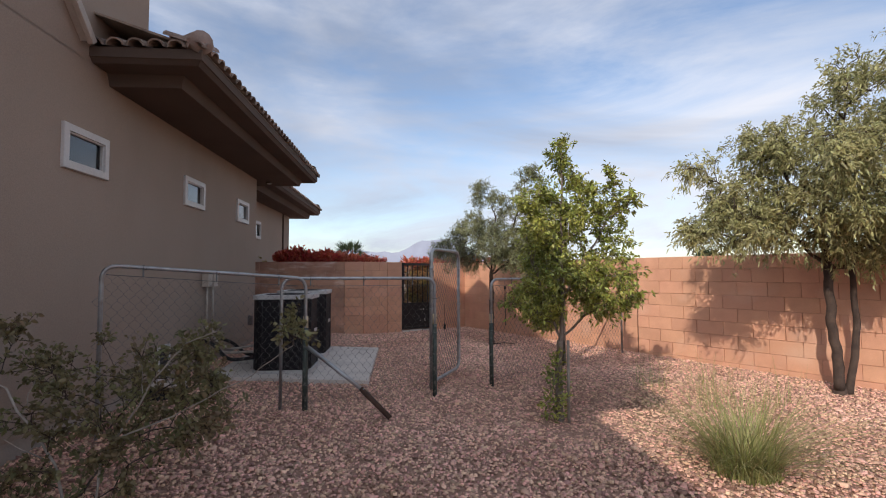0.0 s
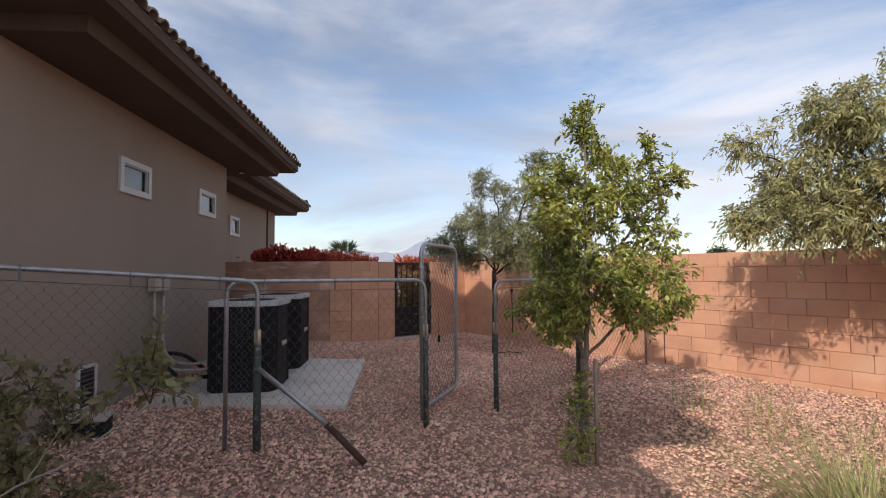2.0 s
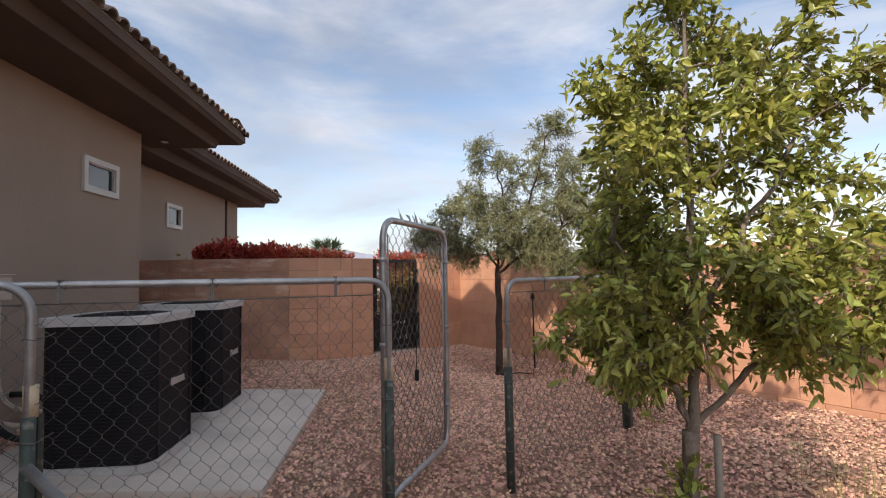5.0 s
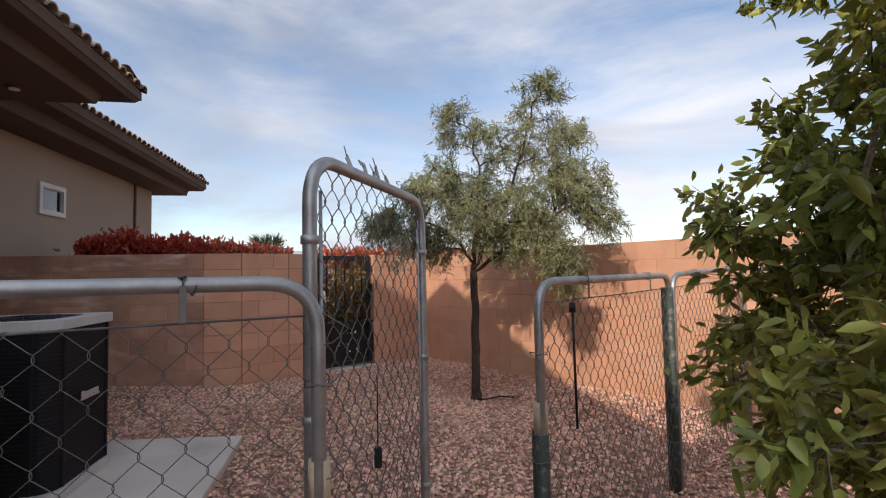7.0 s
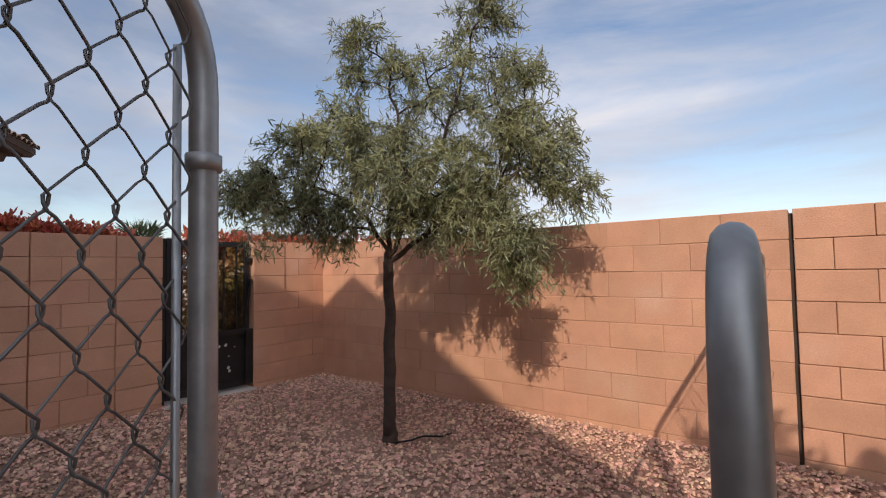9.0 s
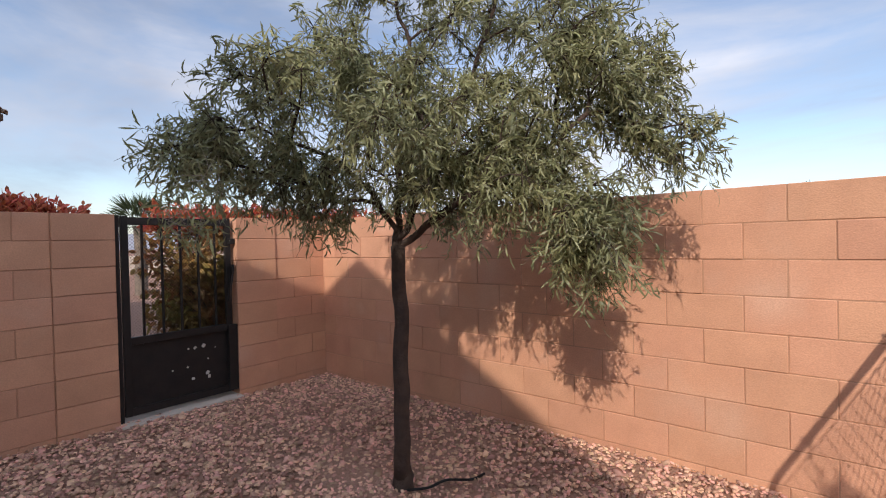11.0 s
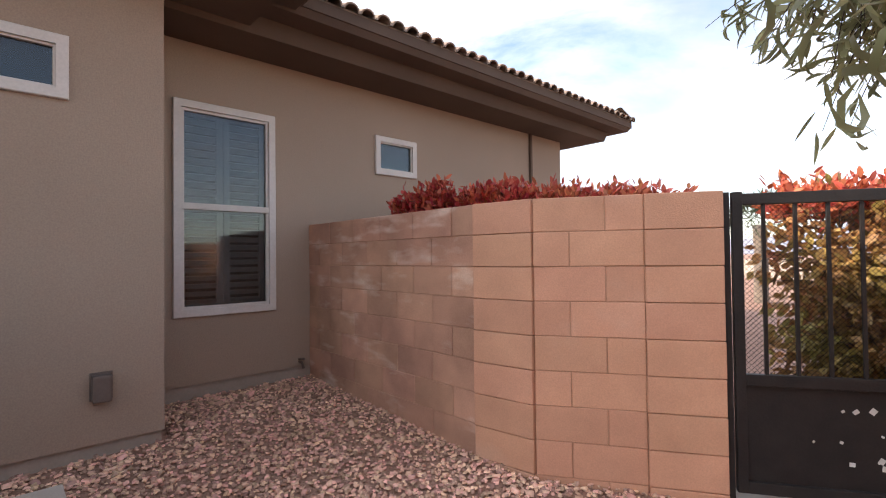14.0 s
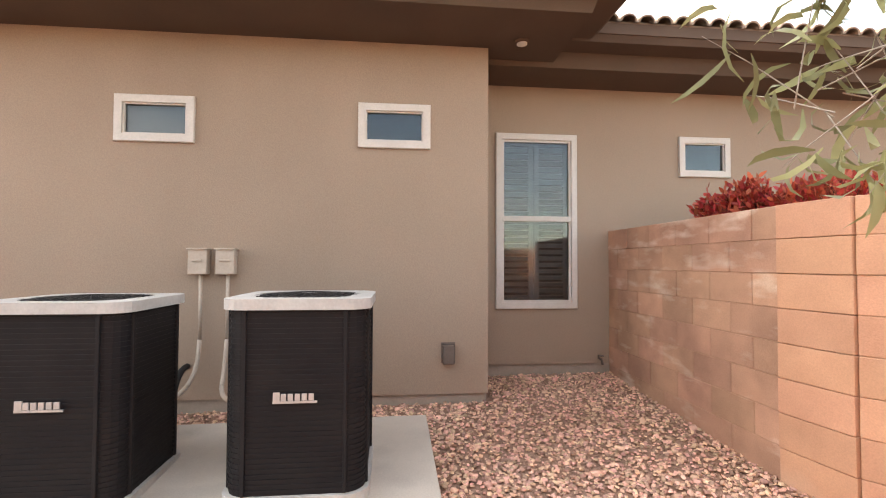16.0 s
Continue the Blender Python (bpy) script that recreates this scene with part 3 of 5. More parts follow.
def core(name, label, origin, u, s0, s1, mat=None, thick=0.188):
    """The mortar body of a wall, a little behind the faces of its blocks."""
    nrm = Vector((u.y, -u.x, 0))
    p = origin + u * ((s0 + s1) / 2) - nrm * 0.1
    ob = new(name, mesh_of(name, box(bmesh.new(), (p.x, p.y, (TOP - 0.6) / 2 - 0.004), (s1 - s0 - 0.012, thick, TOP + 0.6), Matrix.Rotation(math.atan2(u.y, u.x), 4, "Z")), mat or MORTAR))
    return tagged(ob, label, "block wall", kind="structure")


WS, PA_L, PA_R = Vector((-3.007, 10.945, 0)), Vector((-0.772, 10.93, 0)), Vector((-0.35, 10.985, 0))
LU = (PA_L - WS).normalized()
PU = (PA_R - PA_L).normalized()
w_left = core("wall_west", "weathered tan block wall joining the house, stained dark near the house", WS, LU, 0, 2.235)
lay(w_left, BLOCK_OLD, WS, LU, 0.0, 2.235, 9, "run", 0.0, 0.1985)
w_gate = core("wall_north", "tan concrete block wall with stacked piers beside a black gate", PA_R, GATE_U, 0.0, 0.99)
lay(w_gate, BLOCK, PA_L, PU, 0.0, 0.42, 9, "stack", 0.016, 0.1985)
lay(w_gate, BLOCK, PA_R, GATE_U, 0.0, 0.60, 9, "pair", 0.0, 0.1985)
lay(w_gate, BLOCK, PA_R, GATE_U, 0.60, 0.99, 9, "stack", 0.014, 0.1985)
GL = PA_R + GATE_U * 0.99                       # gate opening, left jamb
GW = 0.95
w_gate2 = core("wall_north_end", "tan concrete block wall between the gate and the corner", GL + GATE_U * GW, GATE_U, 0.0, 1.0)
lay(w_gate2, BLOCK, GL, GATE_U, GW, GW + 0.40, 9, "stack", 0.014, 0.1985)
lay(w_gate2, BLOCK, GL, GATE_U, GW + 0.40, GW + 1.0, 9, "run", 0.0, 0.1985)
SW = CORNER + WALL_U * 4.892                     # movement joint in the side wall
w_side = core("wall_east", "long tan concrete block wall with flush joints", CORNER, WALL_U, 0.0, 4.88, thick=0.192)
lay(w_side, BLOCK, CORNER, WALL_U, 0.02, 4.882, 10, "run")
lay(w_side, BLOCK, CORNER, WALL_U, -0.18, 0.02, 10, "stack")
w_side2 = core("wall_east_far", "long tan concrete block wall past a dark movement joint", SW, WALL_U, 0.015, 11.0)
lay(w_side2, BLOCK, SW, WALL_U, 0.012, 11.0, 10, "run", 0.008)
jp = SW + Vector((WALL_U.y, -WALL_U.x, 0)) * -0.05
part("movement_joint", boxes(((jp.x, jp.y, 0.62), (0.024, 0.06, 2.0), Matrix.Rotation(math.atan2(WALL_U.y, WALL_U.x), 4, "Z"))), JOINT, w_side, "dark open movement joint")

# ---- metal gate in the far wall ----
GN = Vector((GATE_U.y, -GATE_U.x, 0))
g_rot = Matrix.Rotation(math.atan2(GATE_U.y, GATE_U.x), 4, "Z")
gate = thing("metal_gate", "closed black steel gate with mesh screen and chipped lower panel", "gate", m=Matrix.Translation(GL - GN * 0.05 + Vector((0, 0, 0.03))) @ g_rot)
GH = 1.60
bm = bmesh.new()
for xx in (0.075, GW - 0.055):
    box(bm, (xx, 0, GH / 2 + 0.02), (0.05, 0.04, GH - 0.02), None, 0.004)
for zz in (GH - 0.03, 0.62, 0.06):
    box(bm, (GW / 2 + 0.01, 0, zz), (GW - 0.18, 0.038, 0.06), None, 0.004)
part("gate_frame", bm, BLACK, gate)
part("jamb", boxes(((0.022, 0.0, GH / 2), (0.03, 0.05, GH + 0.02), None, 0.003)), BLACK, gate)
for q in range(5):
    part("bar", boxes(((0.20 + q * 0.145, 0.0, 1.09), (0.016, 0.016, 0.94))), BLACK, gate)
part("kick_panel", boxes(((GW / 2 + 0.01, 0.012, 0.33), (GW - 0.14, 0.012, 0.56), None, 0.003)), BLACK, gate, "solid black sheet-metal panel with chipped paint")
part("latch_plate", boxes(((GW - 0.03, -0.03, 0.34), (0.10, 0.03, 0.60), None, 0.004)), BLACK, gate)
part("handle", boxes(((GW - 0.05, -0.045, 1.02), (0.022, 0.03, 0.34), Matrix.Rotation(radians(8), 4, "Y"), 0.005)), BLACK, gate)
part("hinge", boxes(((GW - 0.03, -0.03, 1.40), (0.06, 0.03, 0.05), None, 0.006)), BLACK, gate)
rr = random.Random(5)
for q in range(11):
    sz = rr.uniform(0.008, 0.026)
    part("paint_chip", boxes(((rr.gauss(0.60, 0.11), -0.0005 + 0.0045, rr.uniform(0.16, 0.5)), (sz, 0.004, sz * rr.uniform(0.7, 1.6)), Matrix.Rotation(rr.uniform(0, 1), 4, "Y"))), CHALK, gate)
V, F = [], []
z0, z1, x0, x1, st = 0.65, GH - 0.06, 0.10, GW - 0.08, 0.026
paths = []
for q in range(int((x1 - x0 + z1 - z0) / st)):
    for sgn in (1, -1):
        c = q * st
        a = max(0.0, c - (z1 - z0))
        b = min(c, x1 - x0)
        if b - a < 0.01:
            continue
        pa, pb = (a, c - a), (b, c - b)
        if sgn < 0:
            pa, pb = (x1 - x0 - pa[0], pa[1]), (x1 - x0 - pb[0], pb[1])
        paths.append(([(x0 + pa[0], 0.012, z0 + pa[1]), (x0 + pb[0], 0.012, z0 + pb[1])], 0.0014))
tube("mesh_screen", paths, BLACK, gate, 3, "fine black expanded-metal screen")
sill = new("gate_threshold", mesh_of("gate_threshold", box(bmesh.new(), (0, 0, 0), (GW + 0.02, 0.26, 0.30), None, 0.012), CONCRETE))
sill.matrix_basis = Matrix.Translation(GL + GATE_U * GW / 2 - GN * 0.06 + Vector((0, 0, -0.125))) @ g_rot
tagged(sill, "pale concrete threshold under the black gate", "threshold", kind="structure")

# ---- air conditioners on their pad ----
pad_bm = box(bmesh.new(), (-0.92, 7.705, -0.06), (2.01, 2.53, 0.19), None, 0.012)
for v in pad_bm.verts:
    v.co.z += 0.015 + (0.035 - 0.045 * v.co.x + 0.012 * (v.co.y - 11.5))
pad = new("concrete_pad", mesh_of("concrete_pad", pad_bm, CONCRETE))
tagged(pad, "pale concrete equipment pad set in the gravel", "concrete pad")


def rounded(w, d, r, n=5):
    pts = []
    for cx, cy, a0 in ((w / 2 - r, d / 2 - r, 0), (-w / 2 + r, d / 2 - r, 90), (-w / 2 + r, -d / 2 + r, 180), (w / 2 - r, -d / 2 + r, 270)):
        for k in range(n + 1):
            t = radians(a0 + 90 * k / n)
            pts.append((cx + r * math.cos(t), cy + r * math.sin(t)))
    return pts


def prism(bm, pts, z0, z1, inner=None):
    lo = [bm.verts.new((x, y, z0)) for x, y in pts]
    hi = [bm.verts.new((x, y, z1)) for x, y in pts]
    n = len(pts)
    for i in range(n):
        bm.faces.new((lo[i], lo[(i + 1) % n], hi[(i + 1) % n], hi[i]))
    if inner:
        c1 = [bm.verts.new((x, y, z1)) for x, y in inner]
        c0 = [bm.verts.new((x, y, z0)) for x, y in inner]
        for i in range(n):
            j = (i + 1) % n
            bm.faces.new((hi[i], hi[j], c1[j], c1[i]))
            bm.faces.new((c1[i], c1[j], c0[j], c0[i]))
            bm.faces.new((lo[j], lo[i], c0[i], c0[j]))
    else:
        bm.faces.new(hi)
        bm.faces.new(lo[::-1])
    return bm


AW, AD, AH = 0.77, 0.745, 1.02
ac = thing("air_conditioner", "dark grey louvred outdoor air-conditioning condenser with pale grey lid", "air conditioner", (-1.08, 7.03, 0.086), "condensers on the pad")
part("cabinet", prism(bmesh.new(), rounded(AW - 0.05, AD - 0.05, 0.11), 0.02, AH - 0.05), CABINET, ac)
part("base_pan", prism(bmesh.new(), rounded(AW, AD, 0.12), -0.02, 0.035), ACLID, ac, "pale grey base rim")
outer = rounded(AW + 0.01, AD + 0.01, 0.12)
ring = []
for x, y in outer:
    a = math.atan2(y, x)
    ring.append((0.315 * math.cos(a), 0.315 * math.sin(a)))
part("lid", prism(bmesh.new(), outer, AH - 0.055, AH, ring), ACLID, ac, "pale grey painted metal lid")
part("fan_well", prism(bmesh.new(), ring, AH - 0.20, AH - 0.16), CABINET, ac)
gr = [([(0.02 * k * math.cos(t), 0.02 * k * math.sin(t), AH + 0.012 - 0.02 * (k / 16) ** 2) for t in [2 * math.pi * j / 28 for j in range(29)]], 0.0028) for k in range(4, 17, 2)]
gr += [([(0.06 * math.cos(t), 0.06 * math.sin(t), AH + 0.012), (0.33 * math.cos(t), 0.33 * math.sin(t), AH - 0.004)], 0.003) for t in [2 * math.pi * j / 24 for j in range(24)]]
tube("fan_guard", gr, BLACK, ac, 4, "black wire fan guard")
bm = bmesh.new()
prism(bm, [(0.075 * math.cos(t), 0.075 * math.sin(t)) for t in [2 * math.pi * j / 16 for j in range(16)]], AH - 0.14, AH - 0.02)
part("fan_motor", bm, CABINET, ac)
for j in range(3):
    part("fan_blade", boxes(((0.17 * math.cos(j * 2.09), 0.17 * math.sin(j * 2.09), AH - 0.11), (0.24, 0.13, 0.006), Matrix.Rotation(j * 2.09, 4, "Z") @ Matrix.Rotation(0.4, 4, "X"))), CABINET, ac)
rim = rounded(AW - 0.041, AD - 0.041, 0.112)
louvre_bm = prism(bmesh.new(), rim, 0, 0.010)
LOUVRE = mesh_of("louvre", louvre_bm, CABINET)
for q in range(36):
    ob = part("louvre", LOUVRE, CABINET, ac)
    ob.location = (0, 0, 0.055 + q * 0.0260)
for px, py in ((AW / 2 - 0.02, 0.25), (AW / 2 - 0.02, -0.25), (-AW / 2 + 0.02, 0.25), (-AW / 2 + 0.02, -0.25), (0.25, AD / 2 - 0.02), (-0.25, AD / 2 - 0.02), (0.25, -AD / 2 + 0.02), (-0.25, -AD / 2 + 0.02)):
    part("rib", boxes(((px, py, AH / 2 - 0.01), (0.02, 0.02, AH - 0.10), None, 0.004)), CABINET, ac)
bd = bmesh.new()
for q in range(6):
    box(bd, (AW / 2 + 0.002, 0.0 - 0.085 + q * 0.034, 0.53), (0.008, 0.026 if q else 0.034, 0.034 if q else 0.05), None, 0.002)
box(bd, (AW / 2 + 0.001, 0.005, 0.505), (0.007, 0.22, 0.012), None, 0.002)
part("badge", bd, BADGE, ac, "raised silver maker's badge")
ac2 = copy_thing(ac, Matrix.Translation((-1.075, 8.22, 0.100)))

for yy, nm in ((7.165, 0), (7.375, 1)):
    dis = thing("disconnect_box", "beige electrical disconnect box with conduit on tan stucco wall", "electrical box", (HX, yy, 1.31), "disconnect boxes")
    part("cover", boxes(((0.05, 0, 0), (0.09, 0.145, 0.20), None, 0.008), ((0.10, 0, 0.01), (0.012, 0.075, 0.018), None, 0.004)), CONDUIT, dis)
    part("hood", boxes(((0.055, 0, 0.103), (0.115, 0.16, 0.012), None, 0.004)), CONDUIT, dis)
    end = (0.84, -0.05, -1.0) if nm == 0 else (0.84, 0.62, -0.98)
    tube("conduit", [(bend([(0.045, 0.01, -0.1), (0.045, 0.012, -0.62)], 0.05), 0.0145)], CONDUIT, dis)
    tube("flexible_conduit", [(bend([(0.045, 0.012, -0.62), (0.07, 0.0, -0.90), (0.30, -0.05 + 0.1 * nm, -1.02), end], 0.16, 8), 0.0175)], CONDUIT, dis, 10, "ribbed beige flexible conduit")
ins = thing("refrigerant_line", "black foam-wrapped refrigerant line running from the wall to a condenser", "pipe", (HX, 7.59, 0.25))
tube("pipe", [(bend([(-0.01, 0, 0.17), (0.20, 0.0, 0.17), (0.45, 0.18, -0.12), (0.92, 0.40, -0.03)], 0.14, 7), 0.024)], RUBBER, ins)
tube("pipe", [(bend([(-0.01, -0.52, 0.22), (0.14, -0.52, 0.22), (0.38, -0.50, -0.06), (0.84, -0.45, -0.02)], 0.12, 7), 0.024)], RUBBER, ins)
outlet = thing("outlet_cover", "weathered brown weatherproof outlet cover on tan stucco", "outlet", (HX, 9.178, 0.54))
part("cover", boxes(((0.035, 0, 0), (0.07, 0.10, 0.165), None, 0.014)), GREY_BOX, outlet)
part("back_plate", boxes(((0.004, 0, 0.01), (0.008, 0.118, 0.17), None, 0.002)), GREY_BOX, outlet)
bib = thing("hose_bib", "small bronze hose tap low on the recessed stucco wall", "tap", (RX, 10.835, 0.33))
tube("spout", [(bend([(0, 0, 0), (0.06, 0, 0), (0.09, 0, -0.05)], 0.02), 0.012)], GREY_BOX, bib)
part("wheel", boxes(((0.05, 0, 0.032), (0.05, 0.05, 0.012), None, 0.004)), GREY_BOX, bib)
vent = thing("foundation_vent", "small white-framed vent low on the tan stucco wall", "vent", (HX, 6.06, 0.36))
part("frame", boxes(((0.008, -0.125, 0), (0.025, 0.035, 0.40), None, 0.004), ((0.008, 0.125, 0), (0.025, 0.035, 0.40), None, 0.004), ((0.008, 0, 0.19), (0.024, 0.215, 0.03), None, 0.004), ((0.008, 0, -0.19), (0.024, 0.215, 0.03), None, 0.004)), WHITE, vent)
part("backing", boxes(((0.003, 0, 0), (0.008, 0.22, 0.36))), BLACK, vent)
for q in range(8):
    part("slat", boxes(((0.01, 0, -0.15 + q * 0.043), (0.014, 0.21, 0.006), Matrix.Rotation(radians(35), 4, "Y"))), GREY_BOX, vent)
lampo = thing("soffit_light", "small round white recessed light in the brown soffit", "ceiling light", (HX + 0.16, 9.78, 3.185))
bm = bmesh.new()
prism(bm, [(0.06 * math.cos(t), 0.06 * math.sin(t)) for t in [2 * math.pi * j / 24 for j in range(24)]], -0.022, 0.0, [(0.045 * math.cos(t), 0.045 * math.sin(t)) for t in [2 * math.pi * j / 24 for j in range(24)]])
part("trim_ring", bm, EAVE, lampo)
bm = bmesh.new()
prism(bm, [(0.044 * math.cos(t), 0.044 * math.sin(t)) for t in [2 * math.pi * j / 24 for j in range(24)]], -0.03, -0.012)
part("lens", bm, LAMP_WHITE, lampo)


# ---- chain-link fence ----
def chain_link(a, b, z0a, z0b, z1a, z1b, step=0.042, sag=0.006, gauge=0.0019):
    """Interlocked zigzag wires between two uprights: straight runs that bend tightly at each knuckle."""
    a, b = Vector(a), Vector(b)
    L = (b - a).length
    u = (b - a) / L
    nrm = Vector((u.y, -u.x, 0))
    paths = []
    n = max(2, round(L / step))
    rows = max(2, round((z1a - z0a) / 0.052))
    for i in range(n):
        pts = []
        for k in range(rows + 1):
            right = (k + i) % 2 == 0
            for dk, reach in ((-0.24, 0.36), (-0.15, 0.515), (0.0, 0.555), (0.15, 0.515), (0.24, 0.36)):
                h = min(max(k + dk, 0), rows) / rows
                s = min(max((i + 0.5 + (reach if right else -reach)) * L / n, 0), L)
                f = s / L
                lo, hi = z0a + (z0b - z0a) * f, z1a + (z1b - z1a) * f
                z = lo + (hi - lo) * h
                p = a + u * s + nrm * (dk * 0.018 * (1 if right else -1) + 0.016 * noise.noise((s * 1.3, z * 1.6, a.x)))
                pts.append((p.x, p.y, z + sag * noise.noise((s * 2, z, 4.0))))
        paths.append((pts, gauge))
    return paths


def fence_panel(label, a, b, za, zb, step=0.042, wire=True, drop=0.08, r=0.0178, gauge=0.0012):
    """A bent-tube panel with mesh hung below the rail on clips, standing on the gravel."""
    fp = thing("chain_link_fence", label, "fence", group="chain-link fence")
    A, B = Vector(a), Vector(b)
    ga, gb = ground_z(*a[:2]) - 0.02, ground_z(*b[:2]) - 0.02
    tube("frame_tube", [(bend([(A.x, A.y, ga), (A.x, A.y, za), (B.x, B.y, zb), (B.x, B.y, gb)], 0.13, 8), r)], GALV, fp, 12, "dull galvanised bent steel tube")
    u = (B - A).normalized()
    L = (B - A).length
    nn = Vector((u.y, -u.x, 0))
    i0, i1 = A + u * 0.03, B - u * 0.03
    if wire:
        V, F = tube_data(chain_link(i0, i1, ga + 0.04, gb + 0.04, za - drop, zb - drop, step, gauge=gauge), 3, False)
        part("wire_mesh", raw_mesh("wire_mesh", V, F, WIRE, True), WIRE, fp, "diamond chain-link wire")
    tube("tension_wire", [([(i0.x, i0.y, za - drop), ((i0.x + i1.x) / 2, (i0.y + i1.y) / 2, (za + zb) / 2 - drop - 0.004), (i1.x, i1.y, zb - drop)], 0.0028)], WIRE, fp, 5)
    ends = random.Random(int(A.x * 100))
    for q in range(7):
        side, e, zt = (-1, A, za) if q % 2 else (1, B, zb)
        z = 0.22 + (zt - drop - 0.3) * q / 6
        p = e - u * side * 0.02
        tube("loose_wire", [([(p.x, p.y, z), (p.x + u.x * side * 0.05 + nn.x * 0.02, p.y + u.y * side * 0.05 + nn.y * 0.02, z + ends.uniform(0.0, 0.03)), (p.x + u.x * side * ends.uniform(0.05, 0.09) + nn.x * 0.03, p.y + u.y * side * 0.06 + nn.y * 0.03, z + ends.uniform(0.03, 0.07)), (p.x + u.x * side * 0.03, p.y + u.y * side * 0.03, z + 0.085)], 0.0016)], WIRE, fp, 4)
    n = max(2, int(L / 0.55))
    for k in range(n):
        f = (k + 0.5) / n
        p = A + (B - A) * f
        z = za + (zb - za) * f
        ang = Matrix.Rotation(math.atan2(u.y, u.x), 4, "Z")
        part("clip", boxes(((p.x + nn.x * 0.02, p.y + nn.y * 0.02, z - 0.04), (0.014, 0.004, drop), ang, 0.001), ((p.x, p.y, z + 0.0205), (0.016, 0.044, 0.004), ang, 0.001)), WIRE, fp)
        ring = [(p.x + nn.x * 0.0225 * math.cos(t) + u.x * 0.004 * t, p.y + nn.y * 0.0225 * math.cos(t) + u.y * 0.004 * t, z + 0.0225 * math.sin(t)) for t in [2 * math.pi * j / 12 for j in range(13)]]
        tube("wire_tie", [(ring, 0.0022)], WIRE, fp, 4)
    return fp


P1, P1b, P2, P3, P4, P5 = (-0.49, 5.30), (-0.745, 5.33), (0.903, 5.92), (1.685, 6.45), (2.98, 7.464), (4.36, 8.365)
fence_panel("galvanised chain-link panel reaching to the house wall", (-1.95, 4.33, 0), (*P1, 0), 1.47, 1.342)
fence_panel("galvanised chain-link panel in front of the condensers", (*P1b, 0), (*P2, 0), 1.342, 1.332)
fence_panel("galvanised chain-link panel beside the open gate", (*P3, 0), (*P4, 0), 1.305, 1.305, gauge=0.0018)
fence_panel("galvanised chain-link panel meeting the block wall", (P4[0] + 0.05, P4[1] + 0.035, 0), (*P5, 0), 1.305, 1.34, gauge=0.0018)


def green_post(x, y, top, label, tape=True):
    gp = thing("fence_post", label, "post", (x, y, ground_z(x, y)), "posts of the fence")
    bm = boxes(((0, 0.028, top / 2 - 0.1), (0.038, 0.006, top + 0.2)), ((0.017, 0.042, top / 2 - 0.1), (0.005, 0.03, top + 0.2)), ((-0.017, 0.042, top / 2 - 0.1), (0.005, 0.03, top + 0.2)))
    part("channel", bm, GREEN_POST, gp, "dark green painted steel channel")
    if tape:
        tube("tape_wrap", [([(0, 0.01, top - 0.005), (0, 0.01, top + 0.12)], 0.027)], TAPE, gp, 10, "pale wooden shim strapped to the tube")
    tube("sleeve", [([(0, 0.0, -0.15), (0, 0.0, top)], 0.026)], GREEN_POST, gp, 10)
    for zz in ((0.25, top - 0.1, top + 0.3) if tape else (0.3, 0.8)):
        tube("wire_tie", [([(0.033 * math.cos(t), 0.012 + 0.04 * math.sin(t), zz + 0.004 * math.sin(3 * t)) for t in [2 * math.pi * j / 12 for j in range(13)]] + [(0.06, 0.05, zz + 0.02)], 0.0022)], WIRE, gp, 4)


green_post(*P1, 0.84, "dark green steel post with pale tape under a fence tube")
green_post(*P2, 0.84, "dark green steel post with pale tape beside the gate")
green_post(*P3, 0.80, "dark green steel post with pale tape at the gate opening")
green_post(*P4, 1.27, "paint-chipped green steel post at the fence joint", False)
strut = thing("fence_brace", "slanted steel brace with a rusted foot propping the fence post", "brace")
fz = ground_z(0.40, 5.02)
tube("tube", [([(-0.47, 5.27, 0.64), (0.13, 5.08, 0.22)], 0.021)], GALV, strut)
tube("rusted_end", [([(0.10, 5.09, 0.24), (0.40, 5.02, fz + 0.01)], 0.026)], RUST, strut, 10, "rusted lower sleeve")

leaf = thing("chain_link_gate", "tall open galvanised chain-link gate with bent strips on top", "gate", (0.87, 6.10, 0))
LB = Vector((0.450, 0.915, 0))
gz1, gz2 = ground_z(0.86, 6.13), ground_z(1.3, 7.05)
tube("frame_tube", [(bend([(0, 0, gz1 + 0.02), (0, 0, 1.695), (LB.x, LB.y, 1.695), (LB.x, LB.y, gz2 + 0.10), (0, 0, gz1 + 0.10)], 0.15, 8), 0.0205)], GALV, leaf, 12, "dull galvanised bent steel tube")
lu = LB.normalized()
V, F = tube_data(chain_link(lu * 0.045, LB - lu * 0.045, gz1 + 0.14, gz2 + 0.14, 1.672, 1.672, 0.042), 4, False)
part("wire_mesh", raw_mesh("wire_mesh", V, F, WIRE, True), WIRE, leaf, "diamond chain-link wire")
for f in (0.06, 0.94):
    p = LB * f
    tube("tension_bar", [([(p.x, p.y, gz1 + 0.13), (p.x, p.y, 1.60)], 0.006)], GALV, leaf, 6)
l_rot = Matrix.Rotation(math.atan2(lu.y, lu.x), 4, "Z")
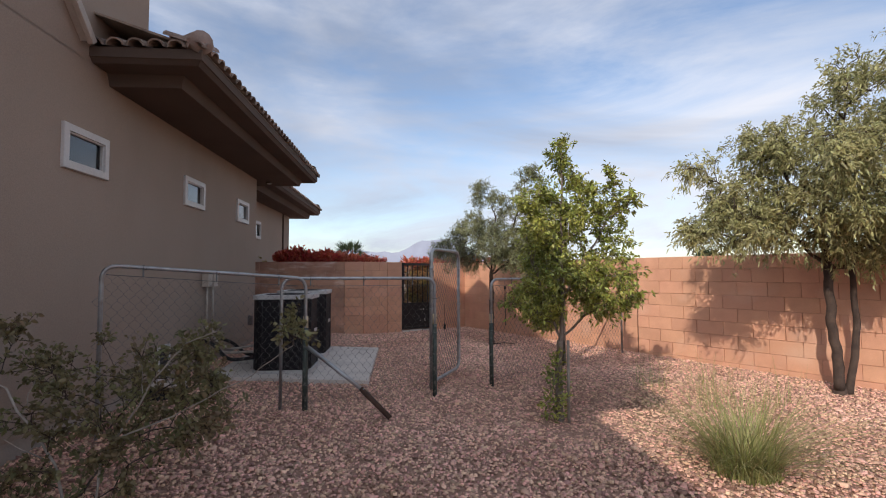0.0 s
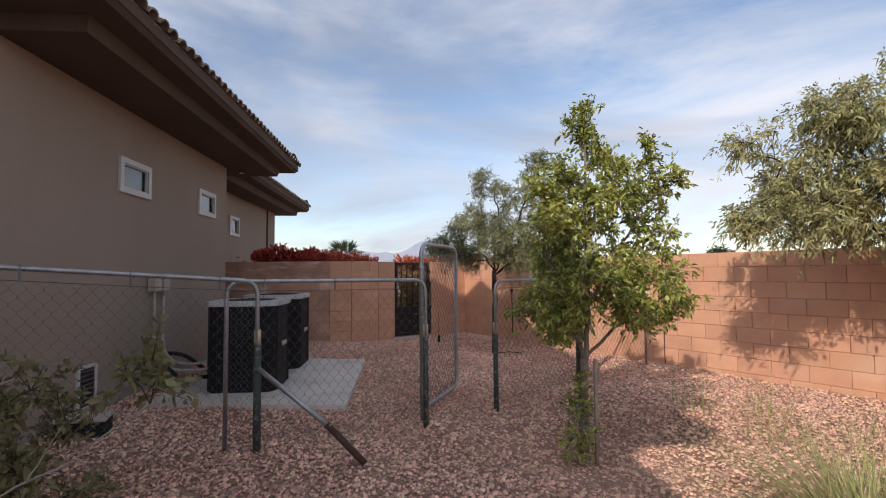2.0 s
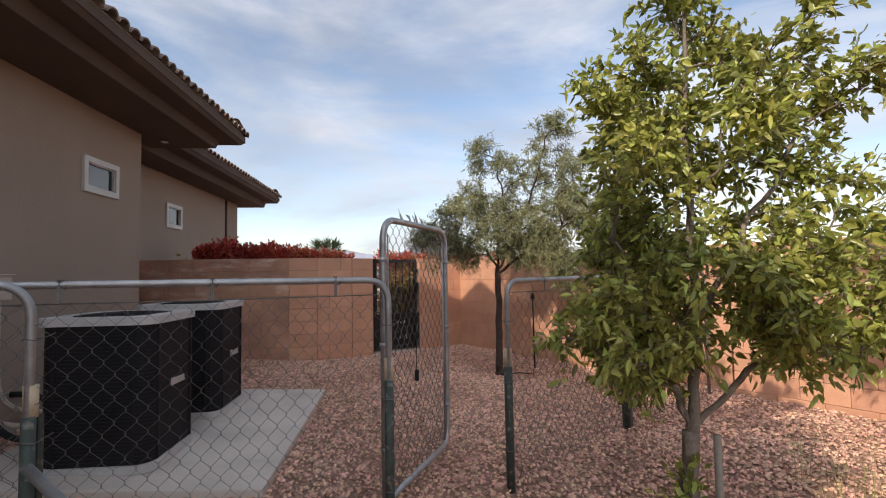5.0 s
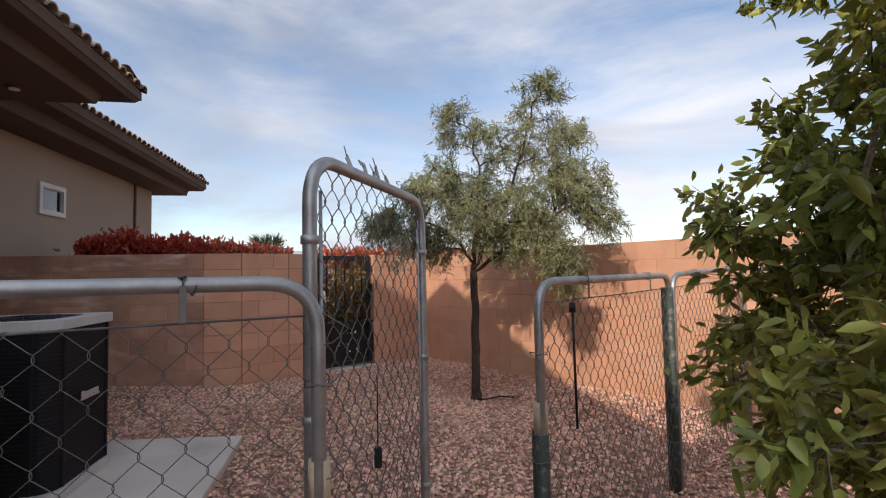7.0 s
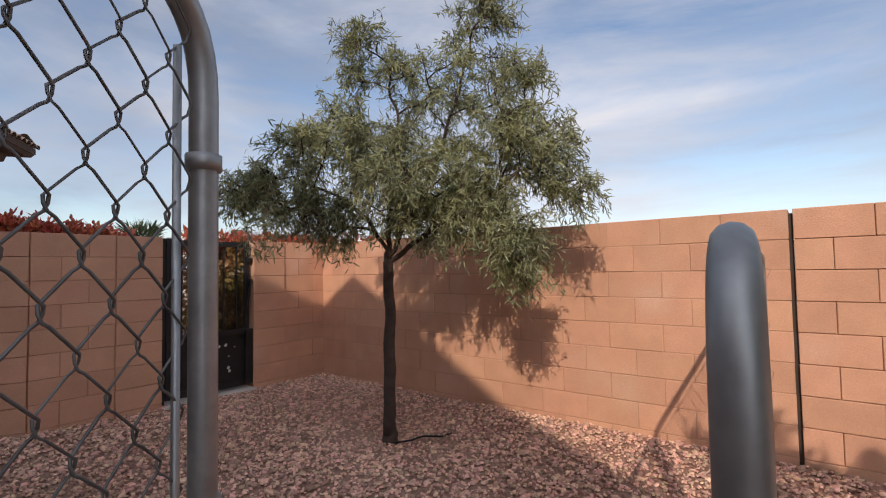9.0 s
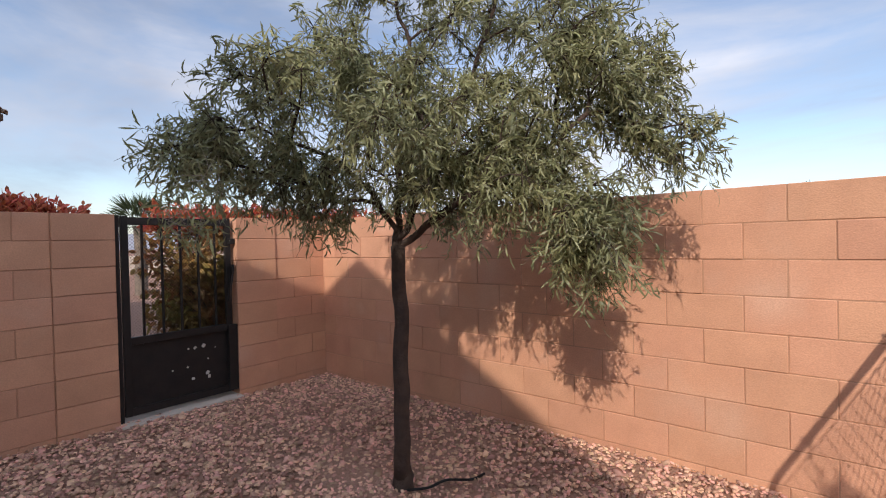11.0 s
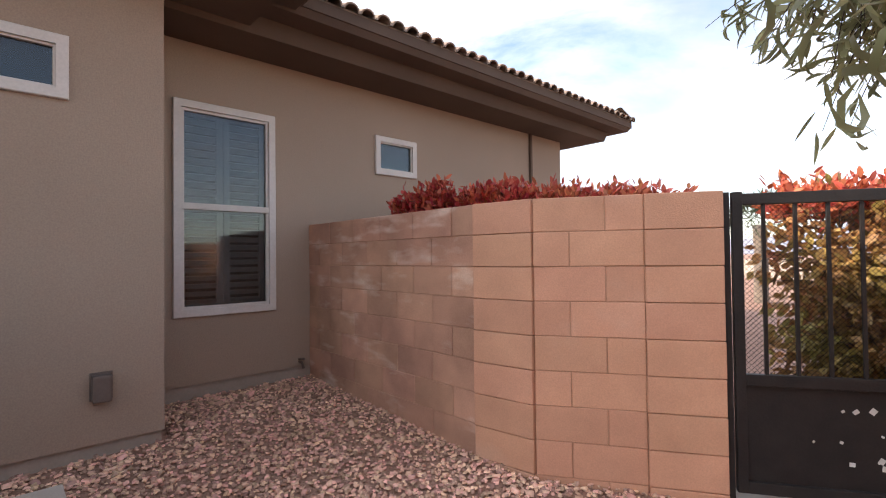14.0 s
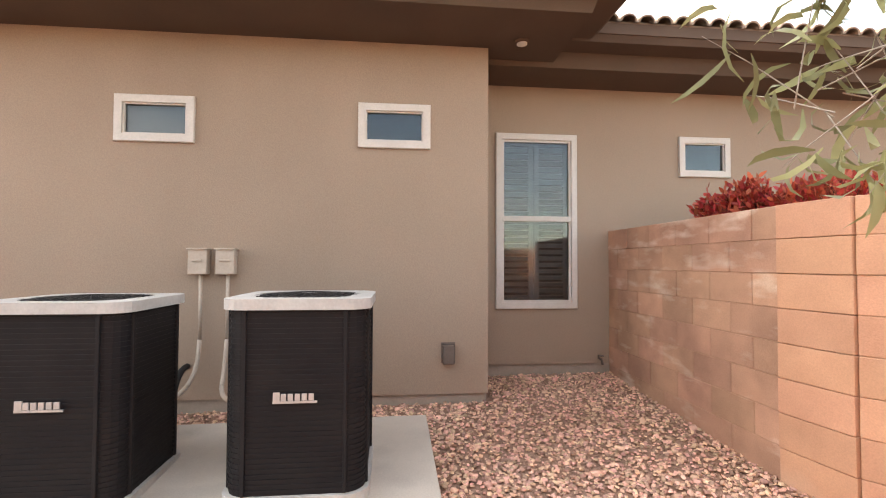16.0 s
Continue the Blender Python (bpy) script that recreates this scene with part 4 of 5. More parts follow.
for f, lean, tall, tip in ((0.27, -48, 0.055, -30), (0.39, -40, 0.050, -88), (0.455, -15, 0.030, -62), (0.50, -36, 0.065, -40), (0.60, -55, 0.055, -60)):
    p = LB * f + Vector((0, 0, 1.705))
    q = p + lu * (tall * math.sin(radians(lean))) + Vector((0, 0, tall * math.cos(radians(lean))))
    e = q + lu * (0.035 * math.sin(radians(tip))) + Vector((0, 0, 0.035 * math.cos(radians(tip))))
    part("bent_strip", boxes(((p + q) / 2, (0.022, 0.003, tall + 0.004), l_rot @ Matrix.Rotation(radians(lean), 4, "Y")), ((q + e) / 2, (0.021, 0.003, 0.036), l_rot @ Matrix.Rotation(radians(tip), 4, "Y") @ Matrix.Rotation(0.5, 4, "Z"))), GALV, leaf)
for zz in (0.35, 0.95, 1.45):
    for q in (Vector((0, 0, 0)), LB):
        tube("band", [([(q.x, q.y, zz - 0.012), (q.x, q.y, zz + 0.012)], 0.0255)], GALV, leaf, 12)
hang = LB * 0.42
tube("cord", [([(hang.x + 0.012, hang.y, 0.98), (hang.x + 0.012, hang.y, 0.72)], 0.0022)], RUBBER, leaf, 5)
part("latch_weight", boxes(((hang.x + 0.012, hang.y, 0.69), (0.028, 0.028, 0.075), None, 0.01)), RUBBER, leaf, "small dark latch weight on a cord")
rod = thing("hanging_rod", "thin black rod with a round knob hooked on the chain-link", "rod", (1.91, 6.625, 1.18))
tube("shaft", [([(0, 0, 0), (0.004, 0, -0.50)], 0.0055)], BLACK, rod)
tube("knob", [([(0, 0, -0.01), (0, 0, 0.03)], [0.016, 0.013])], BLACK, rod)
tube("hook", [(bend([(0, 0, 0.03), (0.0, -0.03, 0.06), (-0.01, 0.0, 0.10)], 0.02), 0.003)], WIRE, rod, 5)


# ---- plants ----
def leaf_mesh(name, P, D, S, L, W, mat, droop, fold=False):
    """Many lens-shaped leaves: start points, directions, side vectors, lengths, widths."""
    k = len(P)
    D = D / np.linalg.norm(D, axis=1)[:, None]
    S = np.cross(D, S)
    S /= np.linalg.norm(S, axis=1)[:, None] + 1e-9
    dn = np.array([0, 0, -1.0])[None] * (L * droop)[:, None]
    L1, W1 = L[:, None], W[:, None]
    m1, m2 = P + D * L1 * 0.33 + dn * 0.12, P + D * L1 * 0.68 + dn * 0.48
    if fold:
        up = np.cross(S, D) * W1 * 0.45
        v = np.stack([P, m1 + S * W1 + up, m1, m1 - S * W1 + up, m2 + S * W1 * 0.8 + up, m2, m2 - S * W1 * 0.8 + up, P + D * L1 + dn], 1).reshape(-1, 3)
        o = (np.arange(k) * 8)[:, None]
        q = np.stack([np.array(a)[None] + o for a in ((1, 2, 5, 4), (2, 3, 6, 5))], 1).reshape(-1, 4)
        tri = np.stack([np.array(a)[None] + o for a in ((0, 2, 1), (0, 3, 2), (4, 5, 7), (5, 6, 7))], 1).reshape(-1, 3)
    else:
        v = np.stack([P, m1 + S * W1, m1 - S * W1, m2 + S * W1 * 0.8, m2 - S * W1 * 0.8, P + D * L1 + dn], 1).reshape(-1, 3)
        o = (np.arange(k) * 6)[:, None]
        q = (np.array([1, 2, 4, 3])[None] + o)
        tri = np.stack([np.array([0, 2, 1])[None] + o, np.array([3, 4, 5])[None] + o], 1).reshape(-1, 3)
    me = bpy.data.meshes.new(name)
    me.vertices.add(len(v))
    me.vertices.foreach_set("co", v.reshape(-1))
    me.loops.add(q.size + tri.size)
    me.loops.foreach_set("vertex_index", np.concatenate([q.reshape(-1), tri.reshape(-1)]).astype(np.int32))
    me.polygons.add(len(q) + len(tri))
    me.polygons.foreach_set("loop_start", np.concatenate([np.arange(len(q)) * 4, len(q) * 4 + np.arange(len(tri)) * 3]).astype(np.int32))
    me.update(calc_edges=True)
    me.materials.append(mat)
    return me


def curled_mesh(name, P, D, S, L, W, mat, curl):
    """Narrow leaves that bend along an arc: a strip of five stations each."""
    k = len(P)
    D = D / np.linalg.norm(D, axis=1)[:, None]
    B = S - D * (S * D).sum(1)[:, None]
    B /= np.linalg.norm(B, axis=1)[:, None] + 1e-9
    side = np.cross(D, B)
    v = np.empty((k, 10, 3))
    for i, wide in enumerate((0.18, 0.85, 1.0, 0.72, 0.06)):
        a = curl * i / 4
        mid = P + (L / curl * np.sin(a))[:, None] * D + (L / curl * (1 - np.cos(a)))[:, None] * B
        v[:, 2 * i], v[:, 2 * i + 1] = mid - side * (W * wide)[:, None], mid + side * (W * wide)[:, None]
    o = (np.arange(k) * 10)[:, None]
    q = np.stack([np.array([2 * i, 2 * i + 1, 2 * i + 3, 2 * i + 2])[None] + o for i in range(4)], 1).reshape(-1, 4)
    me = bpy.data.meshes.new(name)
    me.vertices.add(k * 10)
    me.vertices.foreach_set("co", v.reshape(-1))
    me.loops.add(q.size)
    me.loops.foreach_set("vertex_index", q.reshape(-1).astype(np.int32))
    me.polygons.add(len(q))
    me.polygons.foreach_set("loop_start", (np.arange(len(q)) * 4).astype(np.int32))
    me.polygons.foreach_set("use_smooth", [True] * len(q))
    me.update(calc_edges=True)
    me.materials.append(mat)
    return me


def in_blob(rng, n, blob):
    c, r = np.array(blob[0]), np.array(blob[1])
    d = rng.normal(size=(n, 3))
    d /= np.linalg.norm(d, axis=1)[:, None]
    return c + d * (rng.uniform(0.12, 1, n) ** 0.5)[:, None] * r


def foliage(parent, mat, blobs, seed, twigs, per, L, W, spread, droop, hang, twig_mat, twig_len=0.22, name="crown", up=0.0, clump=0, clump_r=0.1, wild=0.75, fold=False, curl=None, twig_r=0.0035):
    """Leafy twigs inside rough blobs: clumps with gaps between them. hang: how far leaves point down."""
    rng = np.random.default_rng(seed)
    P, D, TW = [], [], []
    tot = sum(b[2] for b in blobs)
    for b in blobs:
        n = max(3, int(twigs * b[2] / tot))
        if clump:
            mids = in_blob(rng, max(3, n // clump), b)
            start = mids[rng.integers(0, len(mids), n)] + rng.normal(size=(n, 3)) * clump_r * np.array([1, 1, 0.75])
        else:
            start = in_blob(rng, n, b)
        out = start - np.array(b[0])
        out /= np.linalg.norm(out, axis=1)[:, None] + 1e-6
        way = out + rng.normal(size=(n, 3)) * 0.6
        way[:, 2] += -hang * 0.5 + up
        way /= np.linalg.norm(way, axis=1)[:, None]
        ln = twig_len * rng.uniform(0.5, 1.3, n)
        for i in range(n):
            TW.append(([tuple(start[i] - way[i] * 0.05), tuple(start[i] + way[i] * ln[i] * 0.5), tuple(start[i] + way[i] * ln[i] + np.array([0, 0, -0.12 * hang * ln[i]]))], [twig_r, twig_r * 0.7, twig_r * 0.3]))
            f = rng.uniform(0.05, 1.0, per)
            P.append(start[i] + way[i] * (ln[i] * f)[:, None] + rng.normal(size=(per, 3)) * spread)
            dd = way[i] * 0.7 + rng.normal(size=(per, 3)) * wild
            dd[:, 2] += -hang + up
            D.append(dd)
    P, D = np.concatenate(P), np.concatenate(D)
    k = len(P)
    S = rng.normal(size=(k, 3))
    if curl:
        S[:, 2] -= 0.8
        ob = part(name, curled_mesh(name, P, D, S, L * rng.uniform(0.6, 1.25, k), W * rng.uniform(0.7, 1.25, k), mat, rng.uniform(curl[0], curl[1], k)), mat, parent)
    else:
        ob = part(name, leaf_mesh(name, P, D, S, L * rng.uniform(0.6, 1.25, k), W * rng.uniform(0.7, 1.25, k), mat, droop * rng.uniform(0.3, 1.4, k), fold), mat, parent)
    if twig_mat:
        V, F = tube_data(TW, 3, False)
        tagged(part("twig_mass", raw_mesh("twig_mass", V, F, twig_mat, True), twig_mat, parent), kind="stuff")
    return ob


def limb(points, r0, r1, seed=0, wob=0.02):
    """A tapered, slightly crooked limb through a few points."""
    pts = [Vector(p) for p in points]
    out, rad = [], []
    n = 7
    total = (len(pts) - 1) * n
    for i in range(len(pts) - 1):
        for k in range(n + (i == len(pts) - 2)):
            t = k / n
            p = pts[i].lerp(pts[i + 1], t)
            j = i * n + k
            p = p + Vector((noise.noise((j * 0.37, seed, 0)), noise.noise((j * 0.37, seed, 9)), 0)) * wob
            out.append(p)
            rad.append(r0 + (r1 - r0) * (j / total) + 0.1 * r0 * noise.noise((j * 0.9, seed, 3)))
    return out, rad


def grow(stems, targets, tip, p=2.3, rise=0.16, seed=0):
    """Branches from the given stems to every target, each leaving the nearest wood; radii add up towards the root."""
    rr = random.Random(seed)
    pos, up, ways = [], [], []
    for line in stems:
        way = []
        for q in line:
            up.append(way[-1] if way else (min(range(len(pos)), key=lambda k: (pos[k] - Vector(q)).length) if pos else -1))
            way.append(len(pos))
            pos.append(Vector(q))
        ways.append(way if up[way[0]] < 0 else [up[way[0]]] + way)
    root = pos[0]
    run = [(v - root).length for v in pos]
    for t in sorted(targets, key=lambda t: (Vector(t) - root).length):
        t = Vector(t)
        k = min(range(len(pos)), key=lambda k: (pos[k] - t).length + 0.22 * run[k] + 0.5 * max(0, pos[k].z - t.z))
        a = pos[k]
        d = (t - a).length
        n = max(2, int(d / 0.085))
        c = (a + t) / 2 + Vector((rr.uniform(-0.1, 0.1) * d, rr.uniform(-0.1, 0.1) * d, rise * d))
        way = [k]
        for i in range(1, n + 1):
            f = i / n
            q = a * (1 - f) ** 2 + c * 2 * f * (1 - f) + t * f * f
            if i < n:
                q = q + Vector((rr.uniform(-1, 1), rr.uniform(-1, 1), rr.uniform(-1, 1))) * 0.010
            up.append(way[-1])
            way.append(len(pos))
            run.append(run[up[-1]] + (q - pos[up[-1]]).length)
            pos.append(q)
        ways.append(way)
    load = [0.0] * len(pos)
    for k in range(len(pos) - 1, -1, -1):
        load[k] = max(load[k], tip ** p)
        if up[k] >= 0:
            load[up[k]] += load[k]
    rad = [v ** (1 / p) for v in load]
    return [([pos[k] for k in w], [min(rad[w[1]] * 1.15, rad[w[0]])] + [rad[k] for k in w[1:]]) for w in ways if len(w) > 1]


def crown(parent, mat, twig_mat, mids, seed, twigs, per, L, W, twig_len, sink, spread=0.02, hang=0.3, wild=0.8, up=0.0, curl=None, fold=False, droop=0.2, twig_r=0.0022, name="crown"):
    """Leafy twigs that fan out of the ends of the branches and bow under their weight."""
    rng = np.random.default_rng(seed)
    mids = np.array([tuple(m) for m in mids])
    heart = mids.mean(0)
    P, D, TW = [], [], []
    for i in range(twigs):
        m = mids[rng.integers(0, len(mids))]
        out = m - heart
        out /= np.linalg.norm(out) + 1e-6
        way = out * 0.55 + rng.normal(size=3) * 0.75
        way[2] += up
        way /= np.linalg.norm(way)
        ln = twig_len * rng.uniform(0.45, 1.3)
        f = np.linspace(0, 1, 5)[:, None]
        line = m + way * ln * f + np.array([0, 0, -1.0]) * sink * ln * f ** 2
        TW.append(([tuple(q) for q in line], [twig_r, twig_r * 0.85, twig_r * 0.7, twig_r * 0.5, twig_r * 0.3]))
        g = rng.uniform(0.15, 1.0, per) ** 0.8
        at = m + way * (ln * g)[:, None] + np.array([0, 0, -1.0]) * (sink * ln * g ** 2)[:, None]
        P.append(at + rng.normal(size=(per, 3)) * spread)
        dd = way * 0.7 + rng.normal(size=(per, 3)) * wild
        dd[:, 2] -= hang - up * 0.6
        D.append(dd)
    P, D = np.concatenate(P), np.concatenate(D)
    k = len(P)
    S = rng.normal(size=(k, 3))
    ls, ws = L * rng.uniform(0.5, 1.25, k), W * rng.uniform(0.65, 1.25, k)
    if curl:
        S[:, 2] -= 0.8
        me = curled_mesh(name, P, D, S, ls, ws, mat, rng.uniform(curl[0], curl[1], k))
    else:
        me = leaf_mesh(name, P, D, S, ls, ws, mat, droop * rng.uniform(0.3, 1.4, k), fold)
    part(name, me, mat, parent)
    V, F = tube_data(TW, 3, False)
    tagged(part("twig_mass", raw_mesh("twig_mass", V, F, twig_mat, True), twig_mat, parent), kind="stuff")


def tree(label, base, trunk, r, leaders, blobs, clumps, bark, mat, seed, tip=0.004, trunks=(), **kw):
    """Trunk, leaders that run on into the crown, branches to clumps of twigs inside the blobs, leaves."""
    t = thing("tree", label, "tree", base)
    o = Vector(base)
    line = [Vector(q) - o for q in trunk]
    flare = limb([(0, 0, -0.08), (0.01, 0.01, 0.10)], r * 1.5, r * 1.02, seed)
    tube("trunk", [flare, limb([(0, 0, 0.05), *line], r, r * 0.80, seed, 0.025)], bark, t, 12)
    for s in trunks:
        tube("trunk", [limb([tuple(Vector(q) - o) for q in s[0]], s[1], s[2], seed + 3)], bark, t, 10)
    rng = np.random.default_rng(seed)
    tot = sum(b[2] for b in blobs)
    mids = np.concatenate([in_blob(rng, max(2, round(clumps * b[2] / tot)), b) for b in blobs]) - np.array(base)
    stems = []
    for q in leaders:
        w, _ = limb([tuple(Vector(c) - o) for c in q], 1, 1, seed + len(stems), 0.05)
        stems.append(w)
    ways = grow(stems, [tuple(m) for m in mids], tip, seed=seed)
    ways = [(pts, [min(x, r * 0.72) for x in rad]) for pts, rad in ways]
    V, F = tube_data(ways, 6, False)
    part("branchwork", raw_mesh("branchwork", V, F, bark, True), bark, t)
    crown(t, mat, bark, mids, seed, **kw)
    return t


tz = ground_z(2.35, 10.05)
acacia = tree("slender dark-trunked tree with drooping narrow grey-green leaves", (2.35, 10.05, tz), [(2.36, 10.04, 0.7), (2.35, 10.03, 1.36)], 0.052,
     [[(2.35, 10.03, 1.33), (2.38, 10.04, 1.9), (2.45, 10.02, 2.5), (2.36, 10.03, 3.0)], [(2.35, 10.03, 1.40), (2.55, 9.98, 1.75), (2.80, 9.92, 2.35), (3.02, 9.84, 3.1)], [(2.36, 10.03, 1.36), (2.66, 9.74, 1.62), (2.96, 9.36, 1.70)], [(2.35, 10.03, 1.45), (2.05, 9.95, 1.82), (1.60, 9.85, 1.98)]],
     [((2.49, 10.0, 2.10), (0.52, 0.50, 0.48), 27), ((2.62, 9.74, 1.74), (0.38, 0.34, 0.20), 11), ((2.12, 10.0, 2.22), (0.30, 0.34, 0.34), 9), ((2.95, 9.80, 1.86), (0.34, 0.34, 0.24), 9), ((2.82, 9.88, 2.72), (0.46, 0.44, 0.42), 16), ((3.10, 9.78, 3.26), (0.25, 0.26, 0.30), 8), ((2.25, 10.06, 3.02), (0.27, 0.27, 0.28), 8), ((1.94, 10.05, 2.45), (0.26, 0.30, 0.26), 7),
      ((1.58, 10.05, 1.96), (0.36, 0.38, 0.24), 11), ((1.30, 9.85, 1.94), (0.20, 0.26, 0.16), 6), ((2.98, 9.45, 2.05), (0.40, 0.40, 0.40), 15), ((3.28, 9.28, 2.34), (0.30, 0.32, 0.30), 11), ((3.42, 9.15, 1.92), (0.17, 0.22, 0.24), 7),
      ((3.04, 9.12, 1.46), (0.22, 0.24, 0.22), 12), ((2.86, 9.40, 1.68), (0.28, 0.28, 0.16), 8), ((1.98, 9.98, 1.74), (0.36, 0.32, 0.18), 8), ((2.30, 9.58, 2.00), (0.46, 0.28, 0.20), 8), ((1.62, 9.55, 2.10), (0.26, 0.22, 0.14), 5), ((3.22, 9.45, 2.78), (0.22, 0.24, 0.22), 6)],
     390, BARK, LEAF_ACACIA, 11, twigs=3600, per=15, L=0.074, W=0.0046, twig_len=0.20, sink=0.42, spread=0.012, hang=0.42, wild=0.75, curl=(0.5, 2.5))
spray = tagged(new("hanging_spray"), "curled green leaves on a low hanging twig")
spray.parent = acacia
spray.location = Vector((1.41, 9.25, 1.62)) - Vector(acacia.location)
foliage(spray, LEAF_ACACIA, [((0.03, 0.04, 0.00), (0.10, 0.10, 0.11), 9), ((-0.05, -0.05, -0.14), (0.07, 0.07, 0.08), 8)], 17, twigs=44, per=6, L=0.075, W=0.0046, spread=0.010, droop=0.5, hang=0.35, twig_len=0.09, wild=0.8, curl=(1.0, 3.6), twig_mat=TWIG, twig_r=0.0011, name="curled_leaves")
CX = 2.19
tz = ground_z(CX, 5.25)
tree("young citrus tree with glossy yellow-green leaves and pale trunk", (CX, 5.25, tz), [(CX + 0.01, 5.26, 0.35), (CX + 0.03, 5.27, 0.66)], 0.042,
     [[(CX + 0.03, 5.27, 0.62), (CX + 0.08, 5.27, 1.2), (CX + 0.06, 5.26, 1.9), (CX + 0.08, 5.25, 2.75)], [(CX + 0.03, 5.27, 0.66), (CX + 0.28, 5.22, 0.92), (CX + 0.60, 5.20, 1.12)], [(CX + 0.03, 5.27, 0.70), (CX - 0.10, 5.30, 1.05), (CX - 0.26, 5.30, 1.5)], [(CX + 0.08, 5.27, 1.15), (CX + 0.35, 5.22, 1.6), (CX + 0.58, 5.20, 2.0)]],
     [((CX + 0.12, 5.25, 1.38), (0.44, 0.48, 0.42), 24), ((CX - 0.20, 5.34, 1.12), (0.30, 0.34, 0.26), 18), ((CX + 0.50, 5.18, 1.12), (0.36, 0.40, 0.28), 15), ((CX + 0.54, 5.18, 1.90), (0.34, 0.34, 0.28), 11), ((CX + 0.10, 5.25, 1.98), (0.38, 0.42, 0.38), 18),
      ((CX + 0.08, 5.25, 2.60), (0.16, 0.18, 0.28), 6), ((CX - 0.20, 5.28, 2.12), (0.18, 0.22, 0.24), 7), ((CX + 0.42, 5.20, 2.36), (0.22, 0.24, 0.16), 7), ((CX + 0.76, 5.16, 2.14), (0.16, 0.18, 0.16), 4), ((CX - 0.18, 5.26, 1.72), (0.24, 0.28, 0.34), 9), ((CX + 0.62, 5.15, 1.45), (0.24, 0.30, 0.24), 6), ((CX + 0.12, 5.66, 1.42), (0.30, 0.22, 0.40), 9), ((CX + 0.06, 5.90, 0.98), (0.24, 0.20, 0.24), 12), ((CX + 0.10, 5.86, 1.45), (0.24, 0.20, 0.30), 12), ((CX + 0.18, 5.80, 2.15), (0.24, 0.22, 0.34), 8), ((CX + 0.28, 4.92, 1.25), (0.30, 0.22, 0.28), 8)],
     270, BARK_PALE, LEAF_CITRUS, 21, tip=0.0035, twigs=2150, per=11, L=0.052, W=0.0112, twig_len=0.15, sink=0.10, spread=0.012, hang=0.10, wild=0.85, up=0.28, fold=True, droop=0.3)
sh = thing("tree_shoot", "leafy green shoot at the foot of the citrus trunk", "shoot", (2.12, 5.20, tz))
foliage(sh, LEAF_CITRUS, [((0, 0, 0.28), (0.10, 0.10, 0.30), 10), ((0.06, 0.02, 0.55), (0.05, 0.05, 0.16), 3)], 23, twigs=60, per=8, L=0.055, W=0.012, spread=0.015, droop=0.2, hang=0.0, up=0.5, twig_mat=BARK_PALE, twig_len=0.12)
st = thing("tree_stake", "thin weathered wooden stake beside the citrus trunk", "stake", (2.27, 5.17, ground_z(2.27, 5.17)))
tube("pole", [([(0, 0, -0.1), (0.004, 0.0, 0.85)], 0.016)], STAKE, st)
tz = ground_z(5.70, 5.52)
tree("broad grey-green desert tree with dark twin trunks beside the block wall", (5.70, 5.52, tz), [(5.66, 5.50, 0.45), (5.60, 5.50, 0.9), (5.60, 5.50, 1.50)], 0.058,
     [[(5.60, 5.50, 1.45), (5.50, 5.48, 2.2), (5.65, 5.40, 3.0), (5.9, 5.2, 3.7)], [(5.60, 5.50, 1.40), (5.20, 5.55, 1.85), (4.70, 5.62, 2.15)], [(5.85, 5.46, 1.45), (6.15, 5.3, 2.2), (6.45, 5.0, 3.2), (6.7, 4.8, 4.0)], [(5.60, 5.50, 1.60), (5.25, 5.50, 2.3), (4.95, 5.50, 2.8)]],
     [((5.55, 5.45, 2.70), (0.72, 0.70, 0.60), 28), ((4.72, 5.62, 2.22), (0.52, 0.54, 0.34), 17), ((6.25, 5.1, 2.75), (0.72, 0.70, 0.70), 24), ((5.9, 5.1, 3.40), (0.62, 0.62, 0.52), 20), ((6.55, 4.8, 3.95), (0.55, 0.55, 0.48), 14), ((4.86, 5.52, 2.86), (0.38, 0.40, 0.32), 10), ((5.40, 5.5, 1.95), (0.66, 0.50, 0.26), 15), ((6.1, 5.25, 1.75), (0.55, 0.50, 0.34), 15), ((4.22, 5.72, 1.98), (0.26, 0.28, 0.20), 5), ((6.75, 4.75, 3.2), (0.55, 0.55, 0.55), 12), ((4.20, 5.70, 2.66), (0.24, 0.26, 0.16), 3), ((6.6, 4.9, 2.1), (0.45, 0.45, 0.40), 9), ((5.30, 4.85, 2.20), (0.50, 0.42, 0.36), 15), ((5.85, 4.70, 2.00), (0.45, 0.40, 0.34), 12), ((4.60, 5.40, 1.92), (0.40, 0.38, 0.22), 8), ((5.0, 4.6, 2.6), (0.40, 0.36, 0.30), 8)],
     500, BARK, LEAF_OLIVE, 31, tip=0.0045, trunks=[([(5.80, 5.50, tz - 0.05), (5.92, 5.48, 0.75), (5.85, 5.46, 1.5)], 0.042, 0.030)], twigs=4900, per=14, L=0.062, W=0.0085, twig_len=0.26, sink=0.35, spread=0.018, hang=0.30, wild=0.75, droop=0.35)

bush = thing("shrub", "sprawling dark green and bronze shrub with bare pale branches", "shrub", (-1.10, 2.80, ground_z(-1.10, 2.80)))
